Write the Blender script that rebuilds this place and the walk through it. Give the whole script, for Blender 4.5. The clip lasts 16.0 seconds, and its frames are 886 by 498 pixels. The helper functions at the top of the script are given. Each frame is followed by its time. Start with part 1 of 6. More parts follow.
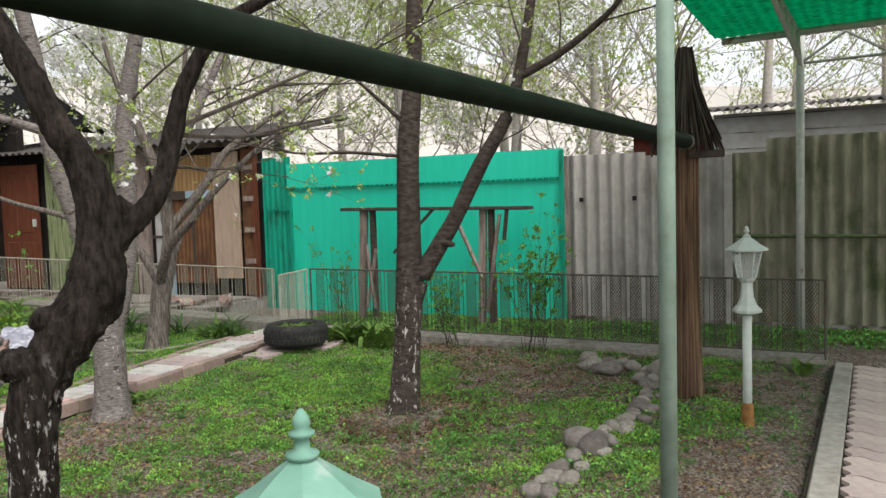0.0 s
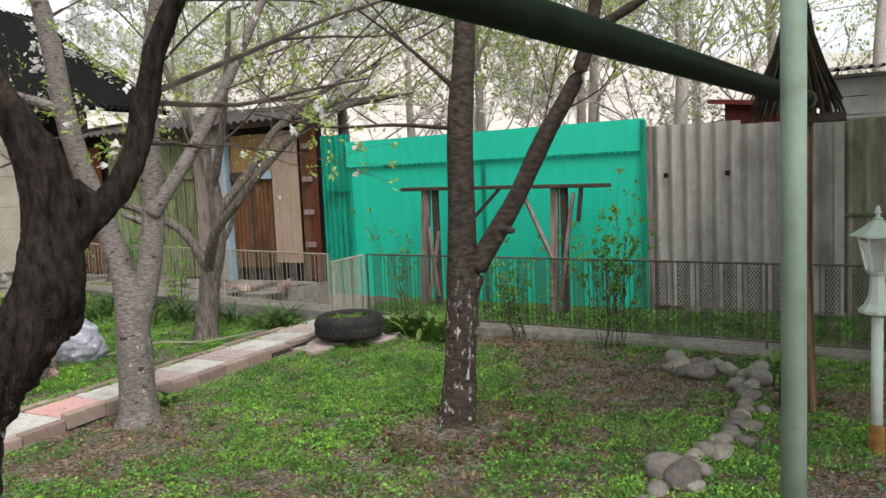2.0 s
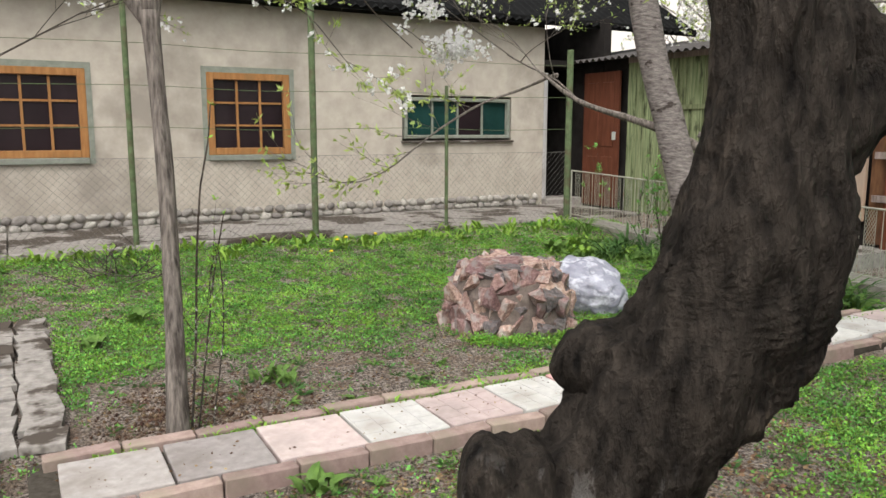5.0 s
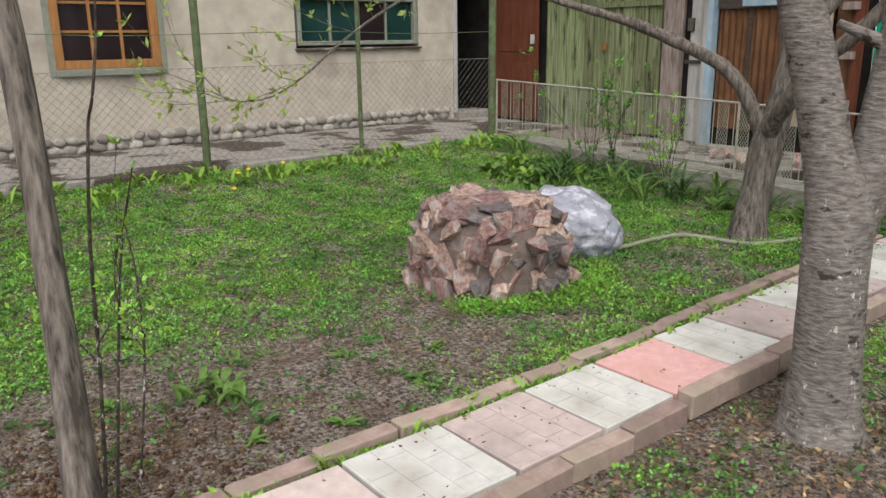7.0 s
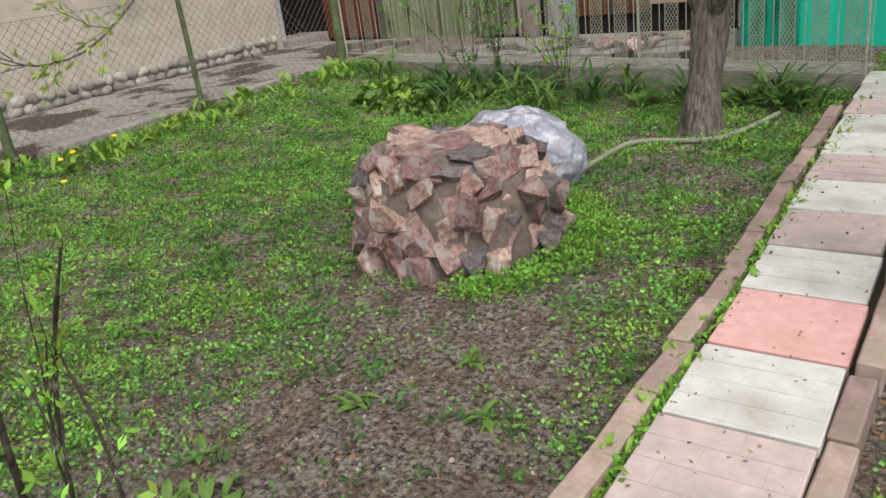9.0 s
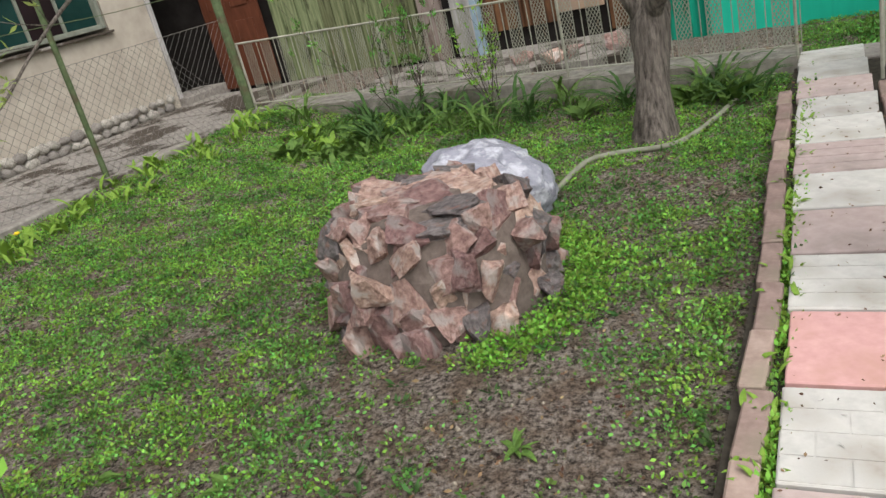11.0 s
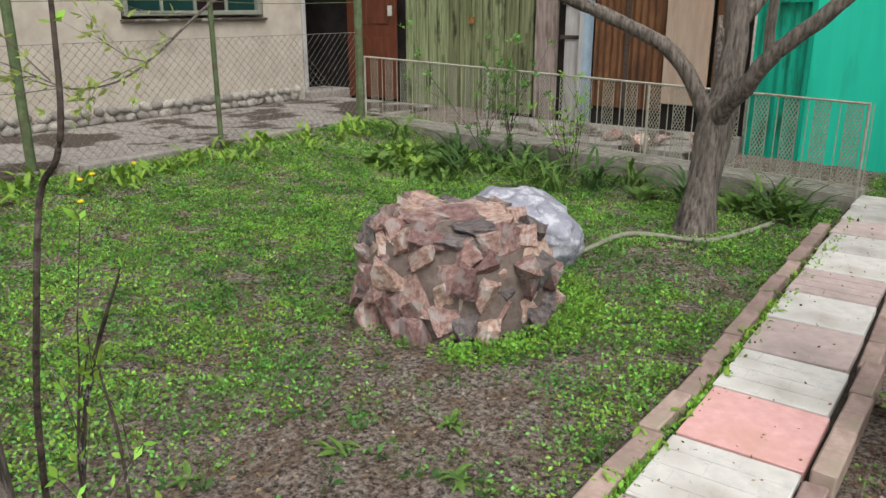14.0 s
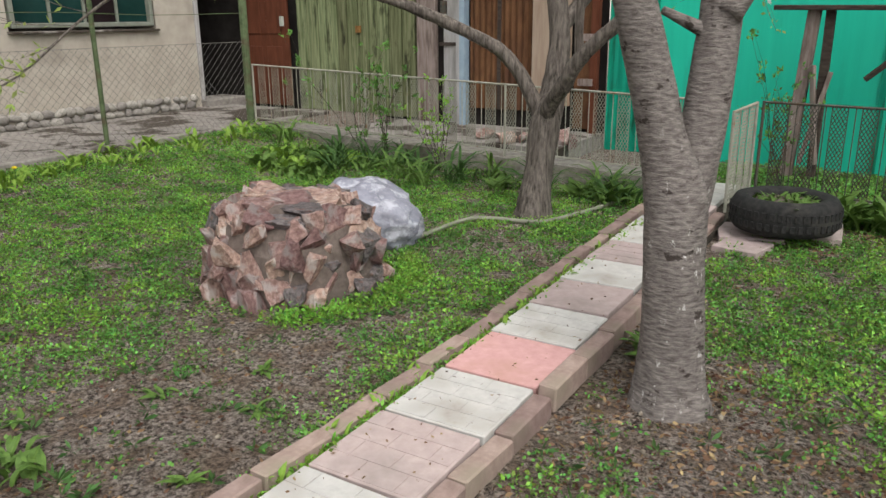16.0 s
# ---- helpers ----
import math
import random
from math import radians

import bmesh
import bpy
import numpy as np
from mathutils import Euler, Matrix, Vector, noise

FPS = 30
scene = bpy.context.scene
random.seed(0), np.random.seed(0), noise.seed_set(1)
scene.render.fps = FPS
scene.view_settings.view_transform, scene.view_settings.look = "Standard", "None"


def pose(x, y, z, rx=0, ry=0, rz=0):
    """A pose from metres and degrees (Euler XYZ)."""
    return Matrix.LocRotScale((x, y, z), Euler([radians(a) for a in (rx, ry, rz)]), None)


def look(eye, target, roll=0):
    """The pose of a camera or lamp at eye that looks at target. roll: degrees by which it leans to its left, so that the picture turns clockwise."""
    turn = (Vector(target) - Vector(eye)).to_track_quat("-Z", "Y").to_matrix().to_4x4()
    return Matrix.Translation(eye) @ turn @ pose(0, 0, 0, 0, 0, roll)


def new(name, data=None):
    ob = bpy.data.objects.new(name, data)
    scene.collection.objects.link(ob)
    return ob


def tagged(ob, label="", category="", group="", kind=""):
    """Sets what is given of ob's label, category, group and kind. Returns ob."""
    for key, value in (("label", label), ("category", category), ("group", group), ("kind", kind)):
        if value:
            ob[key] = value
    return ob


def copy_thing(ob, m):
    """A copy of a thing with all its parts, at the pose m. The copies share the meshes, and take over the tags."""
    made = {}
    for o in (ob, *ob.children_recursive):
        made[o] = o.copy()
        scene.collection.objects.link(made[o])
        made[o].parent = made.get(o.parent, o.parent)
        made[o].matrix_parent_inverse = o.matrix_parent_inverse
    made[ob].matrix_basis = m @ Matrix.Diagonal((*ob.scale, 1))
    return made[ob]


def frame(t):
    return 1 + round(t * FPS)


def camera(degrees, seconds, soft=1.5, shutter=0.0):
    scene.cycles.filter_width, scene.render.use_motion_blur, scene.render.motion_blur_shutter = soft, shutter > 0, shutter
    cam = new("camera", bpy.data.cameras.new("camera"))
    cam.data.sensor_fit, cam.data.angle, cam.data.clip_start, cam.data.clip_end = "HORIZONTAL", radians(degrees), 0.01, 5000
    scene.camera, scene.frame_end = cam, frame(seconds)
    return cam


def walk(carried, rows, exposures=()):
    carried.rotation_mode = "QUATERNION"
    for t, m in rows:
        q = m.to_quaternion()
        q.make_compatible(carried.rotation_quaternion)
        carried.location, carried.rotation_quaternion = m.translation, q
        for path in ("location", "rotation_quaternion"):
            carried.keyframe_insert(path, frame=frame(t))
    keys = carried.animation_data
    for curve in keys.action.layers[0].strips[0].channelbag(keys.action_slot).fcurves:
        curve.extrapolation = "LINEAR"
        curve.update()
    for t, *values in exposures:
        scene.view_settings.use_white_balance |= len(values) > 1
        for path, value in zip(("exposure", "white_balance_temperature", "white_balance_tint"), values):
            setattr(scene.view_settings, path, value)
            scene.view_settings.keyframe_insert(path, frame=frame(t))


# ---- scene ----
cam = camera(59.3, 16.0)
SKY, SUN = 0.31, 0.95
PATH = [
    (0, (0.125, 0.014, 1.457), (-0.591, 1.876, 1.326), -1.8),
    (0.5, (0.113, 0.086, 1.471), (-0.546, 1.97, 1.339), -1.9),
    (1, (0.107, 0.264, 1.457), (-0.533, 2.154, 1.318), -2.1),
    (1.5, (0.071, 0.49, 1.449), (-0.645, 2.35, 1.278), -2.8),
    (2, (-0.032, 0.77, 1.457), (-0.934, 2.546, 1.277), -2.6),
    (2.5, (-0.127, 1.04, 1.431), (-1.287, 2.659, 1.251), -1.4),
    (3, (-0.264, 1.272, 1.425), (-1.694, 2.657, 1.228), 0.3),
    (3.5, (-0.551, 1.414, 1.374), (-2.159, 2.586, 1.172), 1.9),
    (4, (-0.857, 1.482, 1.383), (-2.57, 2.492, 1.168), 1.9),
    (4.2, (-1.006, 1.496, 1.373), (-2.75, 2.45, 1.145), 1.2),
    (6.3, (-2.505, 1.717, 1.303), (-4.116, 2.818, 0.865), -1.1),
    (6.5, (-2.638, 1.727, 1.295), (-4.222, 2.857, 0.831), -1.2),
    (7, (-3.011, 1.745, 1.287), (-4.512, 2.959, 0.764), -0.7),
    (7.5, (-3.359, 1.814, 1.258), (-4.781, 3.099, 0.687), -0.6),
    (8, (-3.684, 1.864, 1.26), (-5.022, 3.212, 0.634), -1.0),
    (8.5, (-3.995, 1.899, 1.255), (-5.224, 3.309, 0.544), -3.2),
    (9, (-4.242, 1.957, 1.251), (-5.365, 3.435, 0.505), -7.6),
    (11.3, (-4.699, 2.152, 1.322), (-5.63, 3.766, 0.594), -14.1),
    (11.5, (-4.679, 2.134, 1.327), (-5.623, 3.747, 0.614), -11.1),
    (12, (-4.633, 2.107, 1.324), (-5.629, 3.705, 0.65), -4.3),
    (12.5, (-4.577, 2.064, 1.314), (-5.655, 3.627, 0.684), 0.4),
    (13, (-4.512, 1.983, 1.311), (-5.646, 3.515, 0.705), 1.2),
    (13.5, (-4.354, 1.881, 1.308), (-5.497, 3.41, 0.709), 0.5),
    (14, (-4.172, 1.828, 1.32), (-5.303, 3.366, 0.723), -0.0),
    (14.5, (-3.951, 1.827, 1.316), (-5.035, 3.401, 0.729), -0.3),
    (15, (-3.768, 1.813, 1.305), (-4.808, 3.42, 0.725), -0.4),
    (15.5, (-3.598, 1.75, 1.295), (-4.606, 3.379, 0.721), -0.5),
    (16, (-3.454, 1.706, 1.307), (-4.456, 3.339, 0.733), -0.5),
]
EXPOSURES = [(0, 0.0), (2.5, 0.0), (3.5, 0.08), (4, 0.27), (4.2, 0.33), (6.3, 0.0), (8, 0.02), (9, 0.05), (11.5, -0.03), (12.5, -0.08), (13.5, 0.03), (14.2, 0.04), (15, -0.08), (16, -0.1)]
walk(cam, [(t, look(eye, target, roll)) for t, eye, target, roll in PATH], EXPOSURES)
# ---- light ----
world = bpy.data.worlds.new("overcast_world")
scene.world = world
world.use_nodes = True
wn, wl = world.node_tree.nodes, world.node_tree.links
sky = wn.new("ShaderNodeTexSky")
sky.sky_type, sky.sun_disc = "NISHITA", False
sky.sun_elevation, sky.sun_rotation = radians(56), radians(128)
sky.air_density, sky.dust_density, sky.ozone_density = 1.0, 4.0, 1.0
grey = wn.new("ShaderNodeHueSaturation")
grey.inputs["Saturation"].default_value = 0.16
wl.new(sky.outputs[0], grey.inputs["Color"])
wl.new(grey.outputs[0], wn["Background"].inputs["Color"])
wn["Background"].inputs["Strength"].default_value = SKY
sun = new("sun", bpy.data.lights.new("sun", "SUN"))
sun.data.energy, sun.data.angle, sun.data.color = SUN, radians(34), (1.0, 0.97, 0.93)
sun.matrix_world = look((0, 0, 20), (-4.8, 3.75, 11))


# ---- materials ----
def ramp(nt, fac, stops):
    r = nt.nodes.new("ShaderNodeValToRGB")
    els = r.color_ramp.elements
    while len(els) < len(stops):
        els.new(0.5)
    for e, (p, c) in zip(els, stops):
        e.position, e.color = p, (*c, 1)
    nt.links.new(fac, r.inputs[0])
    return r.outputs[0]


def noise_tex(nt, coord, scale, detail=5, stretch=(1, 1, 1), rough=0.6):
    m = nt.nodes.new("ShaderNodeMapping")
    m.inputs["Scale"].default_value = stretch
    nt.links.new(coord, m.inputs[0])
    n = nt.nodes.new("ShaderNodeTexNoise")
    n.inputs["Scale"].default_value, n.inputs["Detail"].default_value, n.inputs["Roughness"].default_value = scale, detail, rough
    nt.links.new(m.outputs[0], n.inputs["Vector"])
    return n.outputs[0]


def mixc(nt, fac, a, b, mode="MIX"):
    m = nt.nodes.new("ShaderNodeMix")
    m.data_type, m.blend_type = "RGBA", mode
    for sock, v in ((m.inputs[0], fac), (m.inputs[6], a), (m.inputs[7], b)):
        if isinstance(v, (int, float)):
            sock.default_value = v
        elif isinstance(v, tuple):
            sock.default_value = (*v, 1)
        else:
            nt.links.new(v, sock)
    return m.outputs[2]


def mat(name, c1, c2, scale=8.0, rough=0.85, bump=0.3, depth=0.01, stretch=(1, 1, 1), stain=None, stain_scale=1.5, stain_lo=0.5, stain_hi=0.7,
        metal=0.0, rand=0.0, island=0.0, trans=0.0, fine=None, world_space=False, spec=0.08, lime=None):
    """A grained material: two colours by fine noise, broad stains over them, random shift per object or island, bump."""
    m = bpy.data.materials.new(name)
    m.use_nodes = True
    nt = m.node_tree
    b = nt.nodes["Principled BSDF"]
    if world_space:
        co = nt.nodes.new("ShaderNodeNewGeometry").outputs["Position"]
    else:
        co = nt.nodes.new("ShaderNodeTexCoord").outputs["Object"]
    n1 = noise_tex(nt, co, scale, 6, stretch)
    col = ramp(nt, n1, [(0.3, c1), (0.7, c2)])
    if stain:
        n2 = noise_tex(nt, co, stain_scale, 5, tuple(0.5 + s / 2 for s in stretch))
        col = mixc(nt, ramp(nt, n2, [(stain_lo, (0, 0, 0)), (stain_hi, (1, 1, 1))]), col, stain)
    if lime:
        sep = nt.nodes.new("ShaderNodeSeparateXYZ")
        nt.links.new(co, sep.inputs[0])
        hi = ramp(nt, sep.outputs[2], [(lime[0], (1, 1, 1)), (lime[1], (0, 0, 0))])
        fl = ramp(nt, noise_tex(nt, co, 34, 5, (1, 1, 0.45), 0.7), [(lime[2], (0, 0, 0)), (lime[2] + 0.06, (1, 1, 1))])
        col = mixc(nt, mixc(nt, 1.0, hi, fl, "MULTIPLY"), col, (0.5, 0.48, 0.45))
    if rand or island:
        if rand:
            rv = nt.nodes.new("ShaderNodeObjectInfo").outputs["Random"]
        else:
            rv = nt.nodes.new("ShaderNodeNewGeometry").outputs["Random Per Island"]
        k = rand or island
        hs = nt.nodes.new("ShaderNodeHueSaturation")
        mr = nt.nodes.new("ShaderNodeMapRange")
        mr.inputs[3].default_value, mr.inputs[4].default_value = 1 - k, 1 + k
        nt.links.new(rv, mr.inputs[0])
        nt.links.new(mr.outputs[0], hs.inputs["Value"])
        mr2 = nt.nodes.new("ShaderNodeMapRange")
        mr2.inputs[3].default_value, mr2.inputs[4].default_value = 0.5 - 0.05 * k, 0.5 + 0.05 * k
        nt.links.new(rv, mr2.inputs[0])
        nt.links.new(mr2.outputs[0], hs.inputs["Hue"])
        nt.links.new(col, hs.inputs["Color"])
        col = hs.outputs[0]
    nt.links.new(col, b.inputs["Base Color"])
    b.inputs["Roughness"].default_value, b.inputs["Metallic"].default_value = rough, metal
    b.inputs["Specular IOR Level"].default_value = spec
    if trans:
        t = nt.nodes.new("ShaderNodeBsdfTranslucent")
        nt.links.new(col, t.inputs[0])
        mx = nt.nodes.new("ShaderNodeMixShader")
        mx.inputs[0].default_value = trans
        nt.links.new(b.outputs[0], mx.inputs[1])
        nt.links.new(t.outputs[0], mx.inputs[2])
        nt.links.new(mx.outputs[0], nt.nodes["Material Output"].inputs[0])
    if bump:
        bp = nt.nodes.new("ShaderNodeBump")
        bp.inputs["Strength"].default_value, bp.inputs["Distance"].default_value = bump, depth
        nt.links.new(n1 if not fine else noise_tex(nt, co, fine, 4, stretch), bp.inputs["Height"])
        nt.links.new(bp.outputs[0], b.inputs["Normal"])
    return m


def ground_material():
    """Soil, leaf litter and low moss-like green in patches; the green is darkened as shade under weeds."""
    m = bpy.data.materials.new("lawn_soil")
    m.use_nodes = True
    nt = m.node_tree
    b = nt.nodes["Principled BSDF"]
    co = nt.nodes.new("ShaderNodeNewGeometry").outputs["Position"]
    fine = noise_tex(nt, co, 48, 10, (1, 1, 1), 0.8)
    mid = noise_tex(nt, co, 9, 6)
    soil = ramp(nt, fine, [(0.42, (0.032, 0.025, 0.02)), (0.5, (0.19, 0.157, 0.132)), (0.59, (0.41, 0.35, 0.305))])
    litter = ramp(nt, mid, [(0.45, (0, 0, 0)), (0.62, (1, 1, 1))])
    soil = mixc(nt, litter, soil, ramp(nt, fine, [(0.4, (0.04, 0.028, 0.02)), (0.6, (0.27, 0.2, 0.15))]))
    # very dark green holds the shade between weed leaves
    green = ramp(nt, fine, [(0.42, (0.008, 0.011, 0.005)), (0.5, (0.035, 0.047, 0.016)), (0.6, (0.1, 0.135, 0.04))])
    att = nt.nodes.new("ShaderNodeAttribute")
    att.attribute_name = "green"
    add = nt.nodes.new("ShaderNodeMath")
    add.operation = "MULTIPLY_ADD"
    nt.links.new(noise_tex(nt, co, 5, 8, (1, 1, 1), 0.75), add.inputs[0])
    add.inputs[1].default_value = 1.2
    nt.links.new(att.outputs["Fac"], add.inputs[2])
    fac = ramp(nt, add.outputs[0], [(1.02, (0, 0, 0)), (1.5, (1, 1, 1))])
    nt.links.new(mixc(nt, fac, soil, green), b.inputs["Base Color"])
    b.inputs["Roughness"].default_value = 0.95
    b.inputs["Specular IOR Level"].default_value = 0.15
    bp = nt.nodes.new("ShaderNodeBump")
    bp.inputs["Strength"].default_value, bp.inputs["Distance"].default_value = 1.0, 0.03
    nt.links.new(fine, bp.inputs["Height"])
    nt.links.new(bp.outputs[0], b.inputs["Normal"])
    return m


def glass_material(name, colour, rough=0.05):
    m = bpy.data.materials.new(name)
    m.use_nodes = True
    nt = m.node_tree
    b = nt.nodes["Principled BSDF"]
    b.inputs["Base Color"].default_value = (*colour, 1)
    b.inputs["Roughness"].default_value = rough
    b.inputs["Transmission Weight"].default_value = 0.9
    co = nt.nodes.new("ShaderNodeTexCoord").outputs["Object"]
    bp = nt.nodes.new("ShaderNodeBump")
    bp.inputs["Strength"].default_value, bp.inputs["Distance"].default_value = 0.15, 0.01
    nt.links.new(noise_tex(nt, co, 6), bp.inputs["Height"])
    nt.links.new(bp.outputs[0], b.inputs["Normal"])
    return m


M_GROUND = ground_material()
M_SHEET = mat("painted_sheet_green", (0.008, 0.46, 0.305), (0.012, 0.53, 0.355), 2, 0.5, 0.0, 0.006, (6, 6, 0.4), stain=(0.012, 0.30, 0.2), stain_scale=1.1, stain_lo=0.6, stain_hi=0.85, spec=0.4)
M_SHEET_DARK = mat("painted_sheet_green_dark", (0.008, 0.2, 0.13), (0.01, 0.3, 0.19), 4, 0.55, 0.2, 0.006, (6, 6, 0.4), stain=(0.012, 0.09, 0.05), stain_scale=3)
M_ASB = mat("asbestos_grey", (0.27, 0.255, 0.235), (0.37, 0.35, 0.32), 14, 0.95, 0.3, 0.004, (1, 1, 0.5), stain=(0.2, 0.185, 0.165), stain_scale=2.0, world_space=True)
M_ASB_MOSS = mat("asbestos_mossy", (0.17, 0.16, 0.115), (0.30, 0.28, 0.215), 10, 0.95, 0.3, 0.004, (1, 1, 0.3), stain=(0.085, 0.1, 0.05), stain_scale=2.5, world_space=True)
M_PLASTER = mat("house_plaster", (0.34, 0.30, 0.25), (0.43, 0.385, 0.325), 6, 0.95, 0.35, 0.006, stain=(0.25, 0.22, 0.185), stain_scale=1.1, stain_lo=0.5, stain_hi=0.68, world_space=True)
M_CONC = mat("concrete_grey", (0.17, 0.153, 0.137), (0.3, 0.275, 0.247), 18, 0.9, 0.4, 0.006, stain=(0.065, 0.053, 0.043), stain_scale=1.8, stain_lo=0.5, stain_hi=0.55, world_space=True)
M_EDGE = mat("walk_edging", (0.25, 0.23, 0.205), (0.38, 0.35, 0.315), 18, 0.9, 0.4, 0.004, stain=(0.19, 0.17, 0.145), stain_scale=3, world_space=True)
M_KERBC = mat("old_kerb_concrete", (0.15, 0.138, 0.12), (0.31, 0.285, 0.25), 16, 0.95, 0.4, 0.006, stain=(0.09, 0.08, 0.055), stain_scale=2.2, world_space=True)
M_COBBLE = mat("cobble_stone", (0.17, 0.15, 0.13), (0.33, 0.31, 0.28), 12, 0.9, 0.4, 0.006, rand=0.35)
M_TILE_W = mat("paver_pale", (0.40, 0.385, 0.36), (0.53, 0.515, 0.48), 16, 0.85, 0.3, 0.003, stain=(0.3, 0.27, 0.23), stain_scale=4, rand=0.12)
M_TILE_P = mat("paver_pink", (0.46, 0.255, 0.24), (0.57, 0.34, 0.325), 20, 0.85, 0.3, 0.003, stain=(0.45, 0.26, 0.22), stain_scale=3)
M_TILE_R = mat("paver_rose_grey", (0.36, 0.285, 0.265), (0.46, 0.375, 0.35), 18, 0.88, 0.3, 0.003, stain=(0.3, 0.25, 0.23), stain_scale=3, rand=0.12)
# darker grey paver: the shade on the near tiles put into the colour
M_TILE_G = mat("paver_shaded_grey", (0.23, 0.205, 0.19), (0.33, 0.3, 0.28), 18, 0.88, 0.3, 0.003, stain=(0.19, 0.165, 0.145), stain_scale=3, rand=0.12)
M_KERB = mat("kerb_clay", (0.2, 0.14, 0.12), (0.31, 0.23, 0.2), 22, 0.9, 0.4, 0.004, stain=(0.22, 0.18, 0.14), stain_scale=4, rand=0.18)
M_SLABP = mat("wavy_paver", (0.38, 0.30, 0.275), (0.48, 0.395, 0.365), 20, 0.9, 0.3, 0.003, stain=(0.3, 0.27, 0.24), stain_scale=2, rand=0.1)
M_ROCK = mat("red_granite", (0.14, 0.078, 0.066), (0.46, 0.305, 0.26), 6, 0.8, 0.9, 0.02, stain=(0.34, 0.29, 0.265), stain_scale=1.6, stain_lo=0.5, stain_hi=0.62, rand=0.42, spec=0.25)
M_ROCK_DARK = mat("dark_schist", (0.075, 0.066, 0.066), (0.23, 0.2, 0.195), 6, 0.7, 1.0, 0.03, stain=(0.2, 0.12, 0.1), stain_scale=4, stain_lo=0.55, stain_hi=0.7, rand=0.25)
M_JOINT = mat("joint_dirt", (0.03, 0.026, 0.02), (0.07, 0.06, 0.048), 25, 0.95, 0.5, 0.006)
# mortar toned down so its colour adds shade to the rock crevices
M_MORTAR = mat("mortar", (0.09, 0.07, 0.06), (0.18, 0.145, 0.125), 25, 0.95, 0.6, 0.01)
M_PEBBLE = mat("river_stone", (0.12, 0.105, 0.094), (0.23, 0.21, 0.185), 10, 0.8, 0.3, 0.004, stain=(0.12, 0.1, 0.08), stain_scale=5, rand=0.35)
M_BARK_DARK = mat("bark_dark", (0.004, 0.0032, 0.0026), (0.042, 0.034, 0.027), 40, 0.75, 1.0, 0.045, (1, 1, 0.33), stain=(0.09, 0.07, 0.053), stain_scale=10, stain_lo=0.6, stain_hi=0.78, lime=(0.55, 0.95, 0.56))
M_BARK_PALE = mat("bark_pale", (0.075, 0.064, 0.058), (0.235, 0.208, 0.19), 62, 0.9, 0.9, 0.010, (0.45, 0.45, 1.5), stain=(0.045, 0.036, 0.031), stain_scale=17, stain_lo=0.6, stain_hi=0.65, lime=(0.6, 1.05, 0.62))
M_BARK_MID = mat("bark_brown", (0.022, 0.017, 0.014), (0.085, 0.068, 0.056), 26, 0.92, 1.0, 0.015, (0.8, 0.8, 1.6), stain=(0.12, 0.1, 0.085), stain_scale=7, stain_lo=0.58, stain_hi=0.75, lime=(0.5, 1.05, 0.58))
M_BARK_GREY = mat("bark_grey", (0.04, 0.034, 0.029), (0.23, 0.197, 0.17), 52, 0.9, 1.0, 0.02, (1, 1, 0.16), stain=(0.04, 0.032, 0.027), stain_scale=6, stain_lo=0.55, stain_hi=0.72)
M_LIME = mat("lime_wash_flakes", (0.48, 0.46, 0.43), (0.62, 0.6, 0.57), 30, 0.95, 0.4, 0.003)
M_TWIG = mat("twig_bark", (0.035, 0.028, 0.023), (0.1, 0.085, 0.07), 20, 0.9, 0)
# far bark lightened so that its colour carries the haze
M_FARTWIG = mat("hazed_twig_bark", (0.28, 0.255, 0.225), (0.44, 0.405, 0.36), 20, 0.9, 0)
M_LEAF = mat("young_leaf", (0.26, 0.34, 0.08), (0.42, 0.50, 0.16), 3, 0.6, 0, trans=0.4, island=0.3)
M_WEED = mat("weed_leaf", (0.055, 0.135, 0.024), (0.165, 0.31, 0.06), 2.2, 0.6, 0, trans=0.15, island=0.75, spec=0.25)
M_WEED_BR = mat("weed_leaf_bright", (0.125, 0.265, 0.03), (0.275, 0.46, 0.068), 2.2, 0.55, 0, trans=0.2, island=0.55, spec=0.25)
M_BLADE = mat("blade_leaf", (0.035, 0.085, 0.025), (0.09, 0.17, 0.05), 5, 0.5, 0, trans=0.25, island=0.3)
M_BLOSSOM = mat("white_blossom", (0.72, 0.70, 0.68), (0.84, 0.83, 0.82), 20, 0.7, 0, trans=0.4)
M_LITTER = mat("dead_leaf", (0.07, 0.036, 0.02), (0.27, 0.175, 0.105), 3, 0.9, 0, island=0.6)
M_CRUMB = mat("soil_crumb", (0.09, 0.072, 0.057), (0.25, 0.205, 0.17), 40, 0.95, 0, island=0.5)
M_DUG = mat("dug_dark_soil", (0.035, 0.022, 0.014), (0.13, 0.08, 0.052), 30, 0.95, 0, island=0.5)
M_PIPE = mat("green_painted_pipe", (0.006, 0.010, 0.006), (0.011, 0.018, 0.011), 10, 0.55, 0.2, 0.003, stain=(0.009, 0.010, 0.008), stain_scale=4, spec=0.03)
M_POST = mat("pale_green_post", (0.16, 0.22, 0.175), (0.22, 0.285, 0.23), 12, 0.5, 0.15, 0.002, stain=(0.12, 0.16, 0.12), stain_scale=6)
M_STEEL = mat("painted_steel_pale", (0.34, 0.35, 0.31), (0.46, 0.47, 0.43), 12, 0.55, 0.15, 0.002, stain=(0.22, 0.17, 0.12), stain_scale=8, stain_lo=0.6, stain_hi=0.7)
